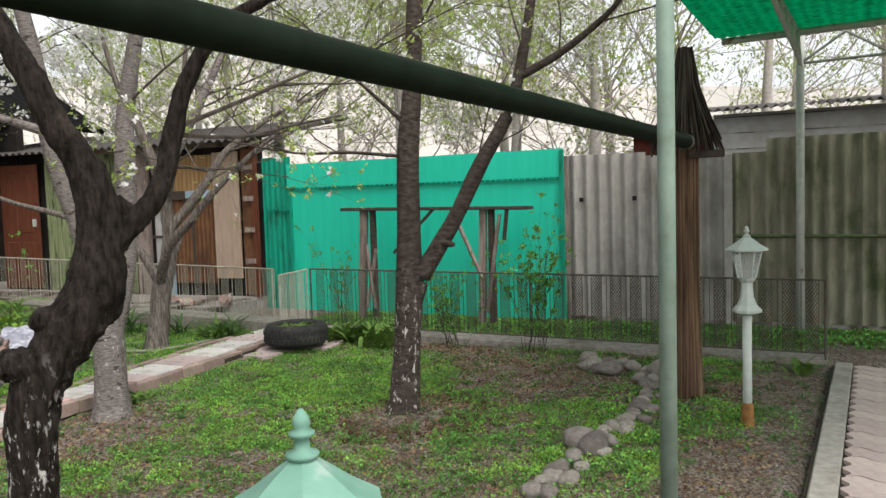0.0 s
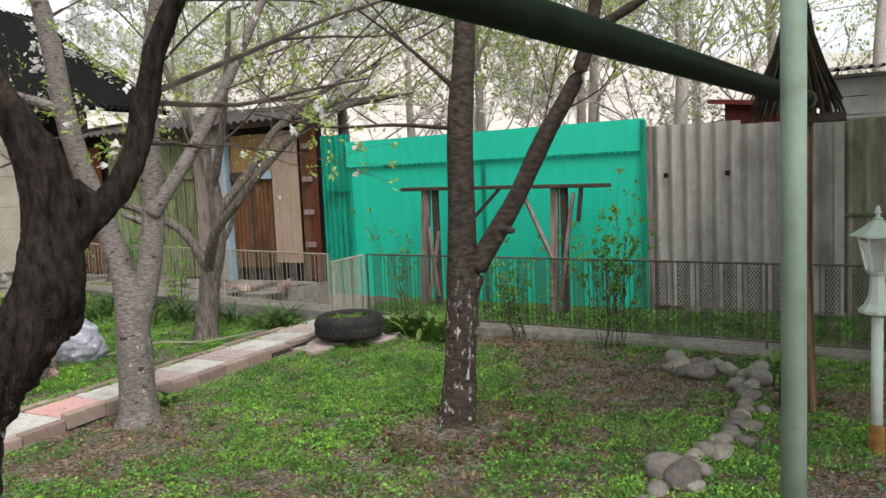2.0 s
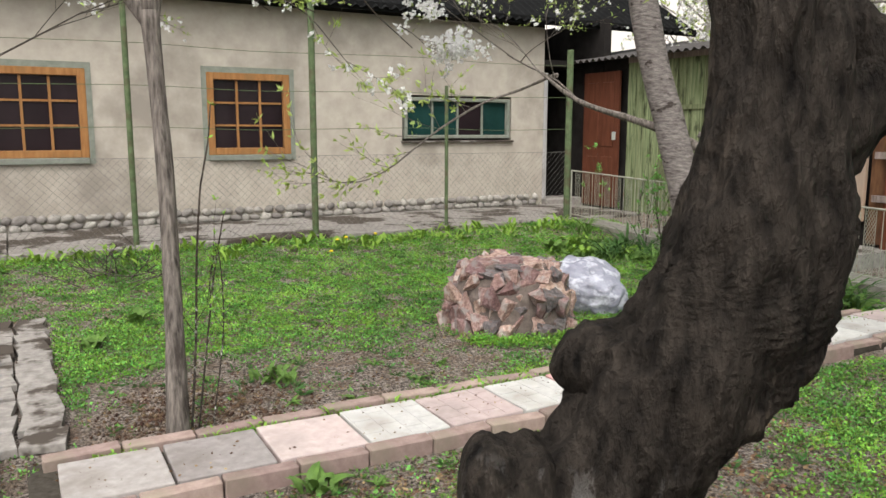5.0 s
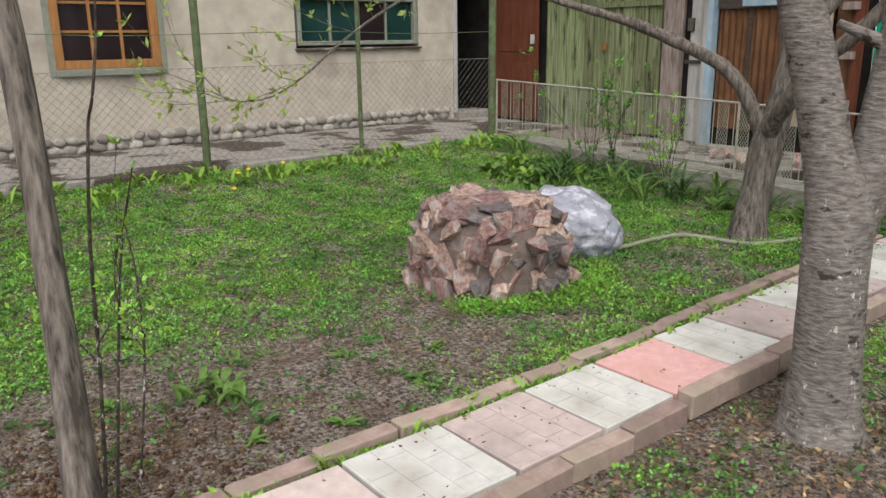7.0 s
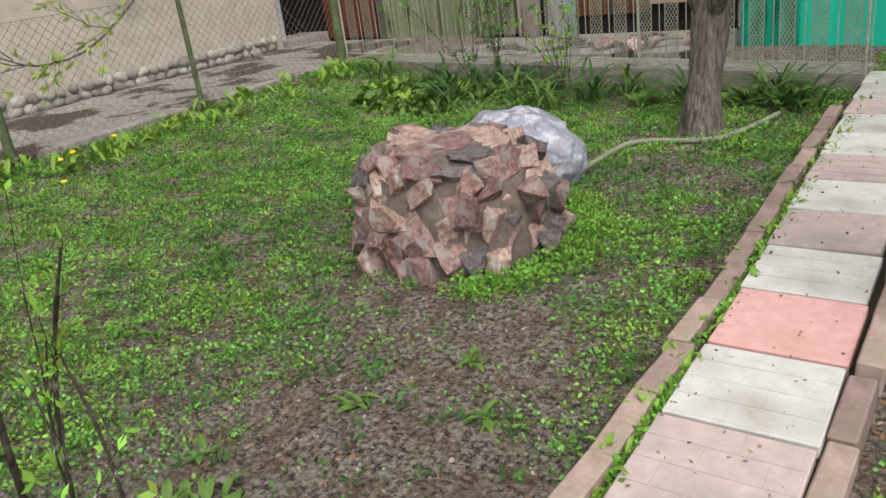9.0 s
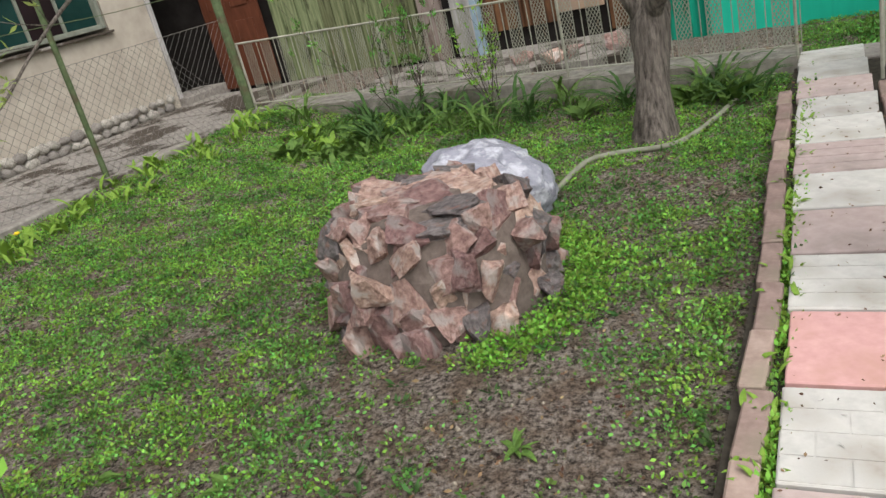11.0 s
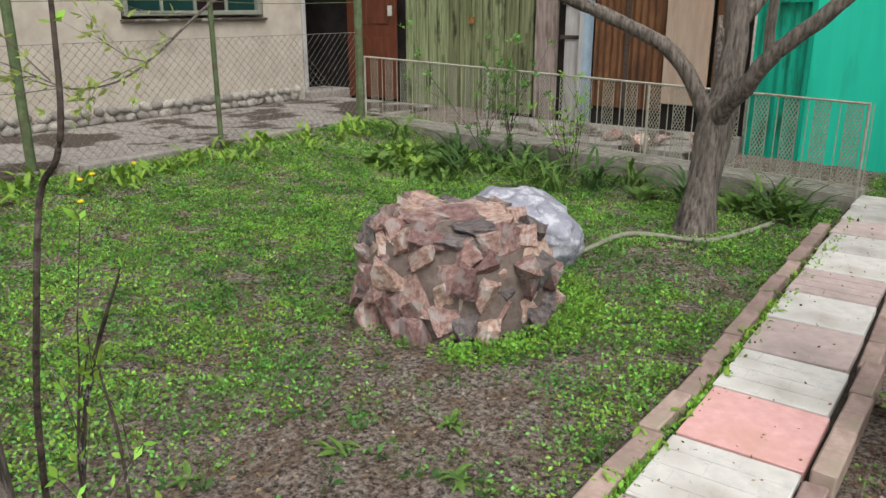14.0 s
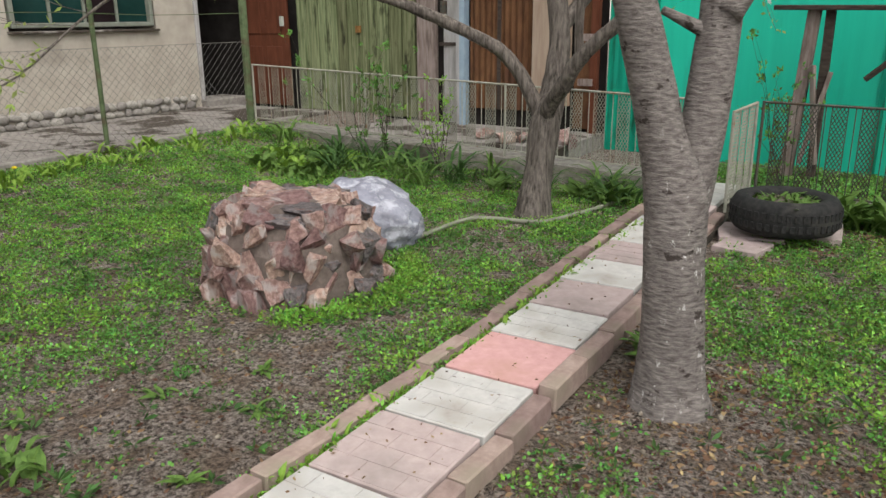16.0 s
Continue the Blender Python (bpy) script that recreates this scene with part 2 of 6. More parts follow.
M_FENCE = mat("fence_steel", (0.05, 0.05, 0.042), (0.12, 0.115, 0.095), 15, 0.6, 0.2, 0.002, stain=(0.11, 0.06, 0.035), stain_scale=9, stain_lo=0.5, stain_hi=0.65, metal=0.2)
M_FENCE_PALE = mat("fence_steel_cream", (0.24, 0.235, 0.19), (0.36, 0.35, 0.29), 15, 0.6, 0.2, 0.002, stain=(0.22, 0.14, 0.08), stain_scale=9, stain_lo=0.58, stain_hi=0.68)
M_GREENPOST = mat("green_fence_post", (0.06, 0.085, 0.04), (0.12, 0.155, 0.08), 15, 0.7, 0.3, 0.003, stain=(0.09, 0.07, 0.045), stain_scale=8)
M_WIRE = mat("galvanised_wire", (0.14, 0.13, 0.115), (0.24, 0.23, 0.21), 20, 0.6, 0, metal=0.4)
M_LAMP = mat("lamp_paint", (0.36, 0.4, 0.36), (0.45, 0.49, 0.45), 14, 0.45, 0.1, 0.002, stain=(0.33, 0.38, 0.32), stain_scale=6)
M_LAMP_GREEN = mat("lamp_paint_green", (0.13, 0.26, 0.2), (0.18, 0.33, 0.255), 14, 0.42, 0.1, 0.002, stain=(0.3, 0.36, 0.32), stain_scale=7, stain_lo=0.6, stain_hi=0.7)
M_RUST = mat("rust", (0.12, 0.055, 0.02), (0.3, 0.17, 0.06), 20, 0.95, 0.5, 0.004)
M_REED = mat("reed_bundle", (0.035, 0.021, 0.014), (0.19, 0.12, 0.077), 14, 0.9, 0.4, 0.004, (1, 1, 0.1), island=0.4)
M_REED_ROOF = mat("reed_thatch", (0.026, 0.022, 0.018), (0.085, 0.07, 0.055), 14, 0.95, 0.4, 0.004, (1, 1, 0.1), island=0.45)
M_OLDWOOD = mat("weathered_wood", (0.15, 0.115, 0.1), (0.30, 0.245, 0.22), 10, 0.92, 0.7, 0.006, (4, 4, 0.35), stain=(0.1, 0.075, 0.06), stain_scale=4)
M_DARKWOOD = mat("dark_wood", (0.035, 0.028, 0.024), (0.08, 0.062, 0.05), 10, 0.92, 0.7, 0.006, (1, 4, 4))
M_GREENWOOD = mat("mossy_green_planks", (0.07, 0.088, 0.038), (0.25, 0.275, 0.15), 9, 0.9, 0.6, 0.006, (4, 4, 0.2), stain=(0.045, 0.05, 0.026), stain_scale=3.2, stain_lo=0.55, stain_hi=0.66, rand=0.28, world_space=True)
M_BROWN = mat("brown_door_paint", (0.075, 0.026, 0.015), (0.125, 0.045, 0.025), 8, 0.45, 0.2, 0.003, (3, 3, 0.4))
M_RUSTSHEET = mat("rusty_corrugated", (0.08, 0.038, 0.02), (0.17, 0.085, 0.042), 8, 0.85, 0.3, 0.004, (2, 2, 0.5), stain=(0.07, 0.035, 0.022), stain_scale=2, world_space=True)
M_OCHRE = mat("ochre_board", (0.22, 0.13, 0.055), (0.33, 0.21, 0.1), 6, 0.9, 0.3, 0.004, (3, 3, 0.4))
M_CREAM = mat("cream_board", (0.27, 0.195, 0.145), (0.36, 0.28, 0.215), 6, 0.9, 0.3, 0.004, (3, 3, 0.4), stain=(0.36, 0.24, 0.16), stain_scale=2)
M_WHITEWASH = mat("whitewashed_wood", (0.28, 0.27, 0.26), (0.42, 0.405, 0.39), 8, 0.9, 0.3, 0.004, (3, 3, 0.3), stain=(0.24, 0.22, 0.2), stain_scale=3)
M_BLUE = mat("blue_grey_paint", (0.22, 0.30, 0.36), (0.30, 0.38, 0.44), 10, 0.7, 0.2, 0.003)
M_FRAME = mat("orange_varnished_wood", (0.22, 0.1, 0.035), (0.33, 0.165, 0.065), 8, 0.45, 0.3, 0.003, (3, 3, 0.6), stain=(0.22, 0.12, 0.05), stain_scale=3)
M_GREYFRAME = mat("grey_green_frame", (0.15, 0.16, 0.13), (0.22, 0.23, 0.19), 10, 0.8, 0.2, 0.003)
M_PANE = mat("dark_window_glass", (0.012, 0.008, 0.009), (0.022, 0.014, 0.016), 2, 0.12, 0.05, 0.002, spec=0.2)
M_PANE_TEAL = mat("teal_window_glass", (0.006, 0.022, 0.02), (0.015, 0.045, 0.04), 2, 0.12, 0.05, 0.002, spec=0.2)
# near-black colour carries the shade of closed spaces
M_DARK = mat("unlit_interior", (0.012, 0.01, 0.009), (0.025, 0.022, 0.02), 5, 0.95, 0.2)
M_ROOF = mat("roof_bitumen", (0.004, 0.004, 0.004), (0.011, 0.011, 0.0105), 9, 0.9, 0.4, 0.006)
M_TIN = mat("tin_roof", (0.05, 0.045, 0.042), (0.1, 0.09, 0.085), 9, 0.6, 0.2, 0.004, metal=0.3)
M_REDROOF = mat("red_tile_roof", (0.2, 0.07, 0.045), (0.32, 0.12, 0.08), 9, 0.85, 0.3, 0.006)
M_BLOCK = mat("grey_block", (0.26, 0.25, 0.245), (0.36, 0.35, 0.34), 10, 0.95, 0.3, 0.005, stain=(0.23, 0.22, 0.2), stain_scale=1.2)
M_RUBBER = mat("tyre_rubber", (0.016, 0.016, 0.016), (0.04, 0.039, 0.037), 25, 0.8, 0.3, 0.003, stain=(0.075, 0.07, 0.06), stain_scale=5, stain_lo=0.55, stain_hi=0.75)
M_HOSE = mat("garden_hose", (0.16, 0.165, 0.12), (0.25, 0.25, 0.19), 14, 0.6, 0.1, 0.002)
M_NET = mat("green_canopy_sheet", (0.0, 0.22, 0.12), (0.005, 0.6, 0.36), 30, 0.5, 0.2, 0.004, (0.3, 3, 3), trans=0.75, stain=(0.0, 0.14, 0.07), stain_scale=9)
# distance haze is mixed into this pale hill colour
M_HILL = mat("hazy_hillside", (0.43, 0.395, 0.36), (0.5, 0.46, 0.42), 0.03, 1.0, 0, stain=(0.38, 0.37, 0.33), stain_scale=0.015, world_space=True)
M_BAG = mat("clear_plastic_bag", (0.26, 0.26, 0.31), (0.42, 0.42, 0.49), 9, 0.22, 0.8, 0.02, stain=(0.62, 0.62, 0.68), stain_scale=7, stain_lo=0.5, stain_hi=0.62, trans=0.2, spec=0.6, fine=16)
M_LAMPGLASS = glass_material("lamp_glass", (0.85, 0.9, 0.87), 0.25)
M_DANDELION = mat("dandelion_yellow", (0.6, 0.42, 0.02), (0.75, 0.55, 0.04), 20, 0.8, 0)
M_REDMETAL = mat("dark_red_tin", (0.08, 0.02, 0.015), (0.14, 0.035, 0.025), 8, 0.6, 0.2)


# ---- mesh helpers ----
def thing(name, label, category, kind="", group="", at=(0, 0, 0), rz=0):
    ob = new(name)
    ob.matrix_world = pose(*at, 0, 0, rz)
    return tagged(ob, label, category, group, kind)


def finish(me, material, smooth=False):
    mats = material if isinstance(material, (list, tuple)) else [material]
    for m in mats:
        me.materials.append(m)
    if smooth:
        me.shade_smooth()
    return me


def part(name, bm, material, parent=None, label="", smooth=False):
    me = bpy.data.meshes.new(name)
    bm.to_mesh(me)
    bm.free()
    ob = new(name, finish(me, material, smooth))
    ob.parent = parent
    return tagged(ob, label) if label else ob


def shared(name, me, parent, m):
    ob = new(name, me)
    ob.parent = parent
    ob.matrix_basis = m
    return ob


def box(bm, x0, x1, y0, y1, z0, z1, bevel=0.0, m=None):
    r = bmesh.ops.create_cube(bm, size=1.0)
    mm = Matrix.Translation(((x0 + x1) / 2, (y0 + y1) / 2, (z0 + z1) / 2)) @ Matrix.Diagonal((x1 - x0, y1 - y0, z1 - z0, 1))
    bmesh.ops.transform(bm, matrix=(m @ mm) if m else mm, verts=r["verts"])
    if bevel:
        es = list({e for v in r["verts"] for e in v.link_edges})
        bmesh.ops.bevel(bm, geom=es, offset=bevel, segments=1, affect="EDGES")


def boxed(name, x0, x1, y0, y1, z0, z1, material, parent=None, label="", bevel=0.0, m=None):
    bm = bmesh.new()
    box(bm, x0, x1, y0, y1, z0, z1, bevel, m)
    return part(name, bm, material, parent, label)


def spline(pts, per):
    """Points along a smooth curve through pts; each point a tuple of any length."""
    p = np.array(pts, float)
    p = np.vstack([2 * p[0] - p[1], p, 2 * p[-1] - p[-2]])
    out = []
    for i in range(1, len(p) - 2):
        for k in range(per):
            t = k / per
            a, b, c, d = p[i - 1], p[i], p[i + 1], p[i + 2]
            out.append(0.5 * (2 * b + (c - a) * t + (2 * a - 5 * b + 4 * c - d) * t * t + (3 * b - a - 3 * c + d) * t ** 3))
    out.append(p[-2])
    return np.array(out)


def tube(bm, pts, sides=8, per=4, rough=0.0, cap=True, rough_scale=9.0):
    """A tapered tube through (x, y, z, radius) points; rough shakes its skin."""
    s = spline(pts, per) if per > 1 else np.array(pts, float)
    rings, up = [], Vector((0.31, 0.17, 0.93))
    for i, q in enumerate(s):
        a, b = s[max(i - 1, 0)], s[min(i + 1, len(s) - 1)]
        d = Vector(b[:3] - a[:3])
        d = d.normalized() if d.length > 1e-9 else Vector((0, 0, 1))
        u = up.cross(d)
        if u.length < 0.05:
            u = Vector((1, 0, 0)).cross(d)
        u.normalize()
        v = d.cross(u)
        ring = []
        for k in range(sides):
            w = 2 * math.pi * k / sides
            n = u * math.cos(w) + v * math.sin(w)
            c = Vector(q[:3])
            r = max(q[3], 0.0008)
            if rough:
                p = (c + n * r) * rough_scale
                p.z *= 0.22
                r *= 1 + rough * (noise.noise(p) * 1.2 + 0.6 * noise.noise(p * 3.1))
            ring.append(bm.verts.new(c + n * r))
        rings.append(ring)
    for a, b in zip(rings, rings[1:]):
        for k in range(sides):
            bm.faces.new((a[k], a[(k + 1) % sides], b[(k + 1) % sides], b[k]))
    if cap:
        bm.faces.new(rings[0][::-1])
        bm.faces.new(rings[-1])


def rod(bm, a, b, r, sides=8):
    tube(bm, [(*a, r), (*b, r)], sides, 1)


def lathe(bm, profile, sides=16, facet=False, m=None):
    rings = []
    for r, z in profile:
        ring = []
        for k in range(sides):
            w = 2 * math.pi * k / sides
            p = Vector((max(r, 0.0005) * math.cos(w), max(r, 0.0005) * math.sin(w), z))
            ring.append(bm.verts.new(m @ p if m else p))
        rings.append(ring)
    for a, b in zip(rings, rings[1:]):
        for k in range(sides):
            bm.faces.new((a[k], a[(k + 1) % sides], b[(k + 1) % sides], b[k]))
    bm.faces.new(rings[0][::-1])
    bm.faces.new(rings[-1])


def leaves_mesh(name, base, direction, length, width, curl, material, rng):
    """Many small folded leaves as one mesh: four-cornered blades from base along direction."""
    n = len(base)
    d = direction / np.linalg.norm(direction, axis=1, keepdims=True)
    side = np.cross(d, rng.normal(size=(n, 3)))
    side /= np.linalg.norm(side, axis=1, keepdims=True) + 1e-9
    nor = np.cross(side, d)
    L, W = length[:, None], width[:, None]
    p0 = base
    p1 = base + d * L * 0.5 + side * W * 0.5 - nor * L * curl * 0.3
    p2 = base + d * L - nor * L * curl
    p3 = base + d * L * 0.5 - side * W * 0.5 - nor * L * curl * 0.3
    co = np.stack([p0, p1, p2, p3], axis=1).reshape(-1, 3)
    me = bpy.data.meshes.new(name)
    me.vertices.add(4 * n)
    me.vertices.foreach_set("co", co.astype(np.float32).ravel())
    me.loops.add(4 * n)
    me.loops.foreach_set("vertex_index", np.arange(4 * n, dtype=np.int32))
    me.polygons.add(n)
    me.polygons.foreach_set("loop_start", np.arange(0, 4 * n, 4, dtype=np.int32))
    me.update(calc_edges=True)
    me.validate()
    return finish(me, material)


# ---- ground ----
def smooth(t):
    t = min(max(t, 0.0), 1.0)
    return t * t * (3 - 2 * t)


def greenness(x, y):
    """How green the lawn is, 0 bare to 1 lush."""
    g = 0.84 + 0.5 * noise.noise(Vector((x * 0.55, y * 0.55, 3.1))) + 0.35 * noise.noise(Vector((x * 1.7, y * 1.7, 7.7)))
    def spot(cx, cy, r, k):
        return k * math.exp(-((x - cx) ** 2 + (y - cy) ** 2) / (r * r))
    g -= spot(-5.5, 3.1, 0.6, 0.75) + spot(-5.9, 2.5, 0.4, 0.2) + spot(-5.35, 4.3, 0.5, 0.35) + spot(-5.4, 5.7, 0.4, 0.45) + spot(-5.5, 2.2, 0.7, 0.6)
    g -= spot(-4.05, 4.3, 0.55, 0.8) + spot(-4.0, 3.3, 0.6, 0.35) + spot(-2.05, 4.9, 0.45, 0.6) + spot(-1.6, 6.5, 0.8, 0.55) + spot(-2.6, 7.2, 0.6, 0.5)
    g -= spot(0.2, 4.6, 0.7, 0.9) + spot(0.35, 6.2, 0.5, 0.5) + spot(0.1, 3.2, 0.7, 0.9) + spot(-1.6, 3.3, 0.8, 0.4) + spot(-2.3, 2.6, 0.6, 0.45)
    g += spot(-3.2, 4.9, 0.75, 0.5) + spot(-2.9, 5.7, 0.9, 0.45) + spot(-2.7, 4.0, 0.7, 0.25) + spot(-0.35, 4.9, 0.5, 0.4) + spot(-3.0, 6.0, 0.7, 0.55) + spot(-3.3, 5.0, 0.6, 0.35) + spot(-0.55, 4.3, 0.4, 0.8) + spot(-0.4, 5.4, 0.45, 0.6) + spot(-0.1, 6.6, 0.5, 0.5) + spot(-5.5, 5.1, 0.4, 0.4)
    g += spot(-7.4, 5.4, 0.8, 0.35) + spot(-8.6, 6.5, 1.0, 0.4) + spot(-8.5, 4.0, 1.0, 0.35) + spot(-9.2, 3.0, 1.0, 0.35) + spot(-6.7, 6.2, 0.6, 0.2)
    if x > -4.4:
        g -= 0.13
    if x < -9.0 and y < 8:
        g += 0.2
    return min(max(g, 0.0), 1.1)


def ground_z(x, y):
    z = -0.045 + 0.20 * smooth((-x - 8.2) / 1.6)
    z += 0.06 * smooth((-x - 6.4) / 2.5) * smooth((y - 6.9) / 0.8)
    z += 0.012 * noise.noise(Vector((x * 1.3, y * 1.3, 0))) + 0.008 * noise.noise(Vector((x * 5, y * 5, 2))) + 0.006 * noise.noise(Vector((x * 15, y * 15, 4)))
    for cx, cy, h, r in ((-2.06, 4.88, 0.05, 0.35), (-4.07, 4.28, 0.02, 0.3), (-2.4, 2.2, 0.04, 0.35)):
        z += h * math.exp(-((x - cx) ** 2 + (y - cy) ** 2) / (r * r))
    if x < -8.5:
        z = min(z, 0.165)
    if -5.12 < x < -4.36 and 1.2 < y < 7.6:
        z = min(z, -0.03)
    edge = 0.41 - 0.14 * (4.01 - y)
    if x > edge - 0.05 and y < 7.25:
        z = min(z, -0.075)
    return z


def axis_steps(lo, hi, step, far):
    mid = list(np.arange(lo, hi + step / 2, step))
    return [-f for f in far[::-1]] + mid + list(far)


def build_ground():
    xs = axis_steps(-10.2, 2.0, 0.04, (16.0, 40.0, 120.0, 600.0))
    ys = axis_steps(1.0, 9.4, 0.04, (16.0, 40.0, 120.0, 600.0))
    verts, col = [], []
    for y in ys:
        for x in xs:
            near = -10.3 < x < 2.1 and 0.9 < y < 9.5
            verts.append((x, y, ground_z(x, y) if near else -0.06))
            col.append(greenness(x, y) if near else 0.5)
    nx = len(xs)
    faces = [(j * nx + i, j * nx + i + 1, (j + 1) * nx + i + 1, (j + 1) * nx + i) for j in range(len(ys) - 1) for i in range(nx - 1)]
    me = bpy.data.meshes.new("ground")
    me.from_pydata(verts, [], faces)
    at = me.attributes.new("green", "FLOAT", "POINT")
    at.data.foreach_set("value", col)
    ob = new("ground", finish(me, M_GROUND, True))
    return tagged(ob, "patchy weedy lawn with bare brown soil", "ground", "", "structure")


build_ground()


# ---- boundary walls ----
def corrugated(x0, x1, z0, z1, pitch, amp, thick=0.008, step=8):
    """A corrugated sheet in the xz plane facing -y."""
    bm = bmesh.new()
    n = max(4, int((x1 - x0) / pitch * step))
    rows = []
    for dy in (0.0, thick):
        for z in (z0, z1):
            rows.append([bm.verts.new((x0 + (x1 - x0) * i / n, dy + amp * math.sin(2 * math.pi * (x0 + (x1 - x0) * i / n) / pitch), z)) for i in range(n + 1)])
    for i in range(n):
        bm.faces.new((rows[0][i], rows[0][i + 1], rows[1][i + 1], rows[1][i]))
        bm.faces.new((rows[2][i + 1], rows[2][i], rows[3][i], rows[3][i + 1]))
        bm.faces.new((rows[1][i], rows[1][i + 1], rows[3][i + 1], rows[3][i]))
        bm.faces.new((rows[0][i + 1], rows[0][i], rows[2][i], rows[2][i + 1]))
    for a, b, c, d in ((0, 1, 3, 2),):
        bm.faces.new((rows[a][0], rows[b][0], rows[c][0], rows[d][0]))
        bm.faces.new((rows[b][n], rows[a][n], rows[d][n], rows[c][n]))
    return bm


# turquoise sheet wall, running slightly askew
WALL_ANG = math.degrees(math.atan2(9.06 - 9.5, -1.82 + 6.25))
green = thing("wall_green", "turquoise painted sheet metal boundary wall with streaks", "wall", "structure", "", (-6.25, 9.5, 0), WALL_ANG)
GW = 4.46
rng = random.Random(4)
for x0, x1, z0, z1, amp, mt in ((0.0, 0.5, -0.08, 2.10, 0.005, M_SHEET_DARK), (0.5, 2.5, -0.08, 1.69, 0.0005, M_SHEET), (2.505, GW, -0.08, 1.69, 0.0005, M_SHEET)):
    part("sheet", corrugated(x0, x1, z0, z1, 0.09, amp), mt, green)
part("top_sheet", corrugated(0.45, GW, 1.66, 1.99, 0.10, 0.0006), M_SHEET, green).location = (0, -0.025, 0)
# dark teeth draw the serrated shadow line below the top sheet
for k in range(int((GW - 0.55) / 0.075)):
    x = 0.55 + k * 0.075
    boxed("lap_shadow_tooth", x, x + 0.05, -0.036, -0.024, 1.63, 1.66, M_SHEET_DARK, green)
boxed("seam_strip", 2.48, 2.53, -0.02, -0.006, -0.05, 1.66, M_SHEET_DARK, green)
boxed("frame_upright", 0.48, 0.52, -0.034, -0.014, -0.05, 1.66, M_SHEET_DARK, green)
boxed("frame_upright", GW - 0.04, GW + 0.01, -0.05, -0.014, -0.05, 1.97, M_SHEET_DARK, green)
boxed("frame_cross", 0.1, 0.48, -0.032, -0.016, 1.35, 1.37, M_SHEET_DARK, green)

asb = thing("wall_corrugated", "weathered grey corrugated asbestos sheet fence", "fence", "structure", "", (-1.80, 9.10, 0), -4)
for x0, x1, z1, mt, dy in ((0.02, 0.92, 1.90, M_ASB, 0.0), (0.9, 1.80, 1.86, M_ASB, 0.014), (1.84, 2.2, 1.84, M_ASB_MOSS, 0.0), (2.18, 3.1, 1.98, M_ASB_MOSS, 0.014), (3.08, 4.0, 1.98, M_ASB_MOSS, 0.0), (3.98, 4.9, 1.98, M_ASB_MOSS, 0.014), (4.88, 5.8, 1.98, M_ASB_MOSS, 0.0), (5.78, 6.7, 1.98, M_ASB_MOSS, 0.014)):
    part("sheet", corrugated(x0, x1, 0.02, z1, 0.148, 0.03), mt, asb).location = (0, dy, 0)
boxed("post", -0.03, 0.045, -0.06, -0.03, -0.1, 1.9, M_OLDWOOD, asb)
boxed("post", 1.76, 1.84, -0.07, -0.03, -0.1, 1.82, M_ASB, asb)
bmr = bmesh.new()
rod(bmr, (1.85, -0.05, 0.95), (6.7, -0.05, 0.92), 0.018)
part("rail", bmr, M_GREENPOST, asb)
# near-black blocks stand for the shade inside two holes
for x in (0.17, 0.78):
    boxed("hole_shade", x, x + 0.045, -0.034, -0.020, 1.36, 1.41, M_DARK, asb)
boxed("plinth", 0, 6.7, -0.02, 0.06, -0.12, 0.02, M_CONC, asb)

# grey block outbuilding with tin roof behind the fence
blk = thing("outbuilding", "grey concrete block outbuilding with rusty corrugated roof", "building", "structure", "", (-0.2, 10.6, 0), -4)
boxed("wall", 0, 7, 0, 3, -0.1, 2.4, M_BLOCK, blk)
for z in (1.95, 2.15, 2.35):
    boxed("block_course", 0, 7, -0.006, 0, z, z + 0.012, M_CONC, blk)
r = part("roof", corrugated(-0.25, 7.3, 0, 3.6, 0.11, 0.02), M_TIN, blk)
r.matrix_basis = pose(0, -0.25, 2.44, -84, 0, 0)

# low red-roofed and grey sheds further behind
shed_far = thing("far_house", "distant low house with red roof behind the wall", "house", "structure", "", (-6.9, 19, 0), 10)
boxed("wall", 0, 1.3, 0, 4, 0, 2.05, M_CREAM, shed_far)
for s in (0, 1):
    boxed("roof_slope", -0.12, 0.86, -0.3, 4.3, 0, 0.06, M_REDROOF, shed_far, m=(Matrix.Translation((-0.1, 0, 2.02)) @ pose(0, 0, 0, 0, -24)) if not s else (Matrix.Translation((1.4, 4, 2.02)) @ pose(0, 0, 0, 0, -24, 180)))
redtin = thing("far_shed", "dark red tin shed roof beyond the fence", "shed", "structure", "", (-1.4, 12.2, 0), 0)
boxed("wall", 0, 1.1, 0, 2, 0, 2.3, M_REDMETAL, redtin)
boxed("roof", -0.2, 1.3, -0.2, 2.2, 0, 0.06, M_REDMETAL, redtin, m=pose(0, 0, 2.3, 4, 6, 0))

# hazy hillside far away, the haze painted in as pale beige
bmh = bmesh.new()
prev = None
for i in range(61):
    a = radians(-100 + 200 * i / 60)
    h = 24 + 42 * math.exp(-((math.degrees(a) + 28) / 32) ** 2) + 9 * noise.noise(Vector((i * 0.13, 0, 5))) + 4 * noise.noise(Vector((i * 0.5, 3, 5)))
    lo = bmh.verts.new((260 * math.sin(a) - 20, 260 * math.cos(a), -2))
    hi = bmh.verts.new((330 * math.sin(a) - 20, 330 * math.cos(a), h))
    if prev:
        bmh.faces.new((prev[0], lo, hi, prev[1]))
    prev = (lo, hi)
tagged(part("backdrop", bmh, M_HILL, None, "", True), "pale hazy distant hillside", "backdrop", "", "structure")


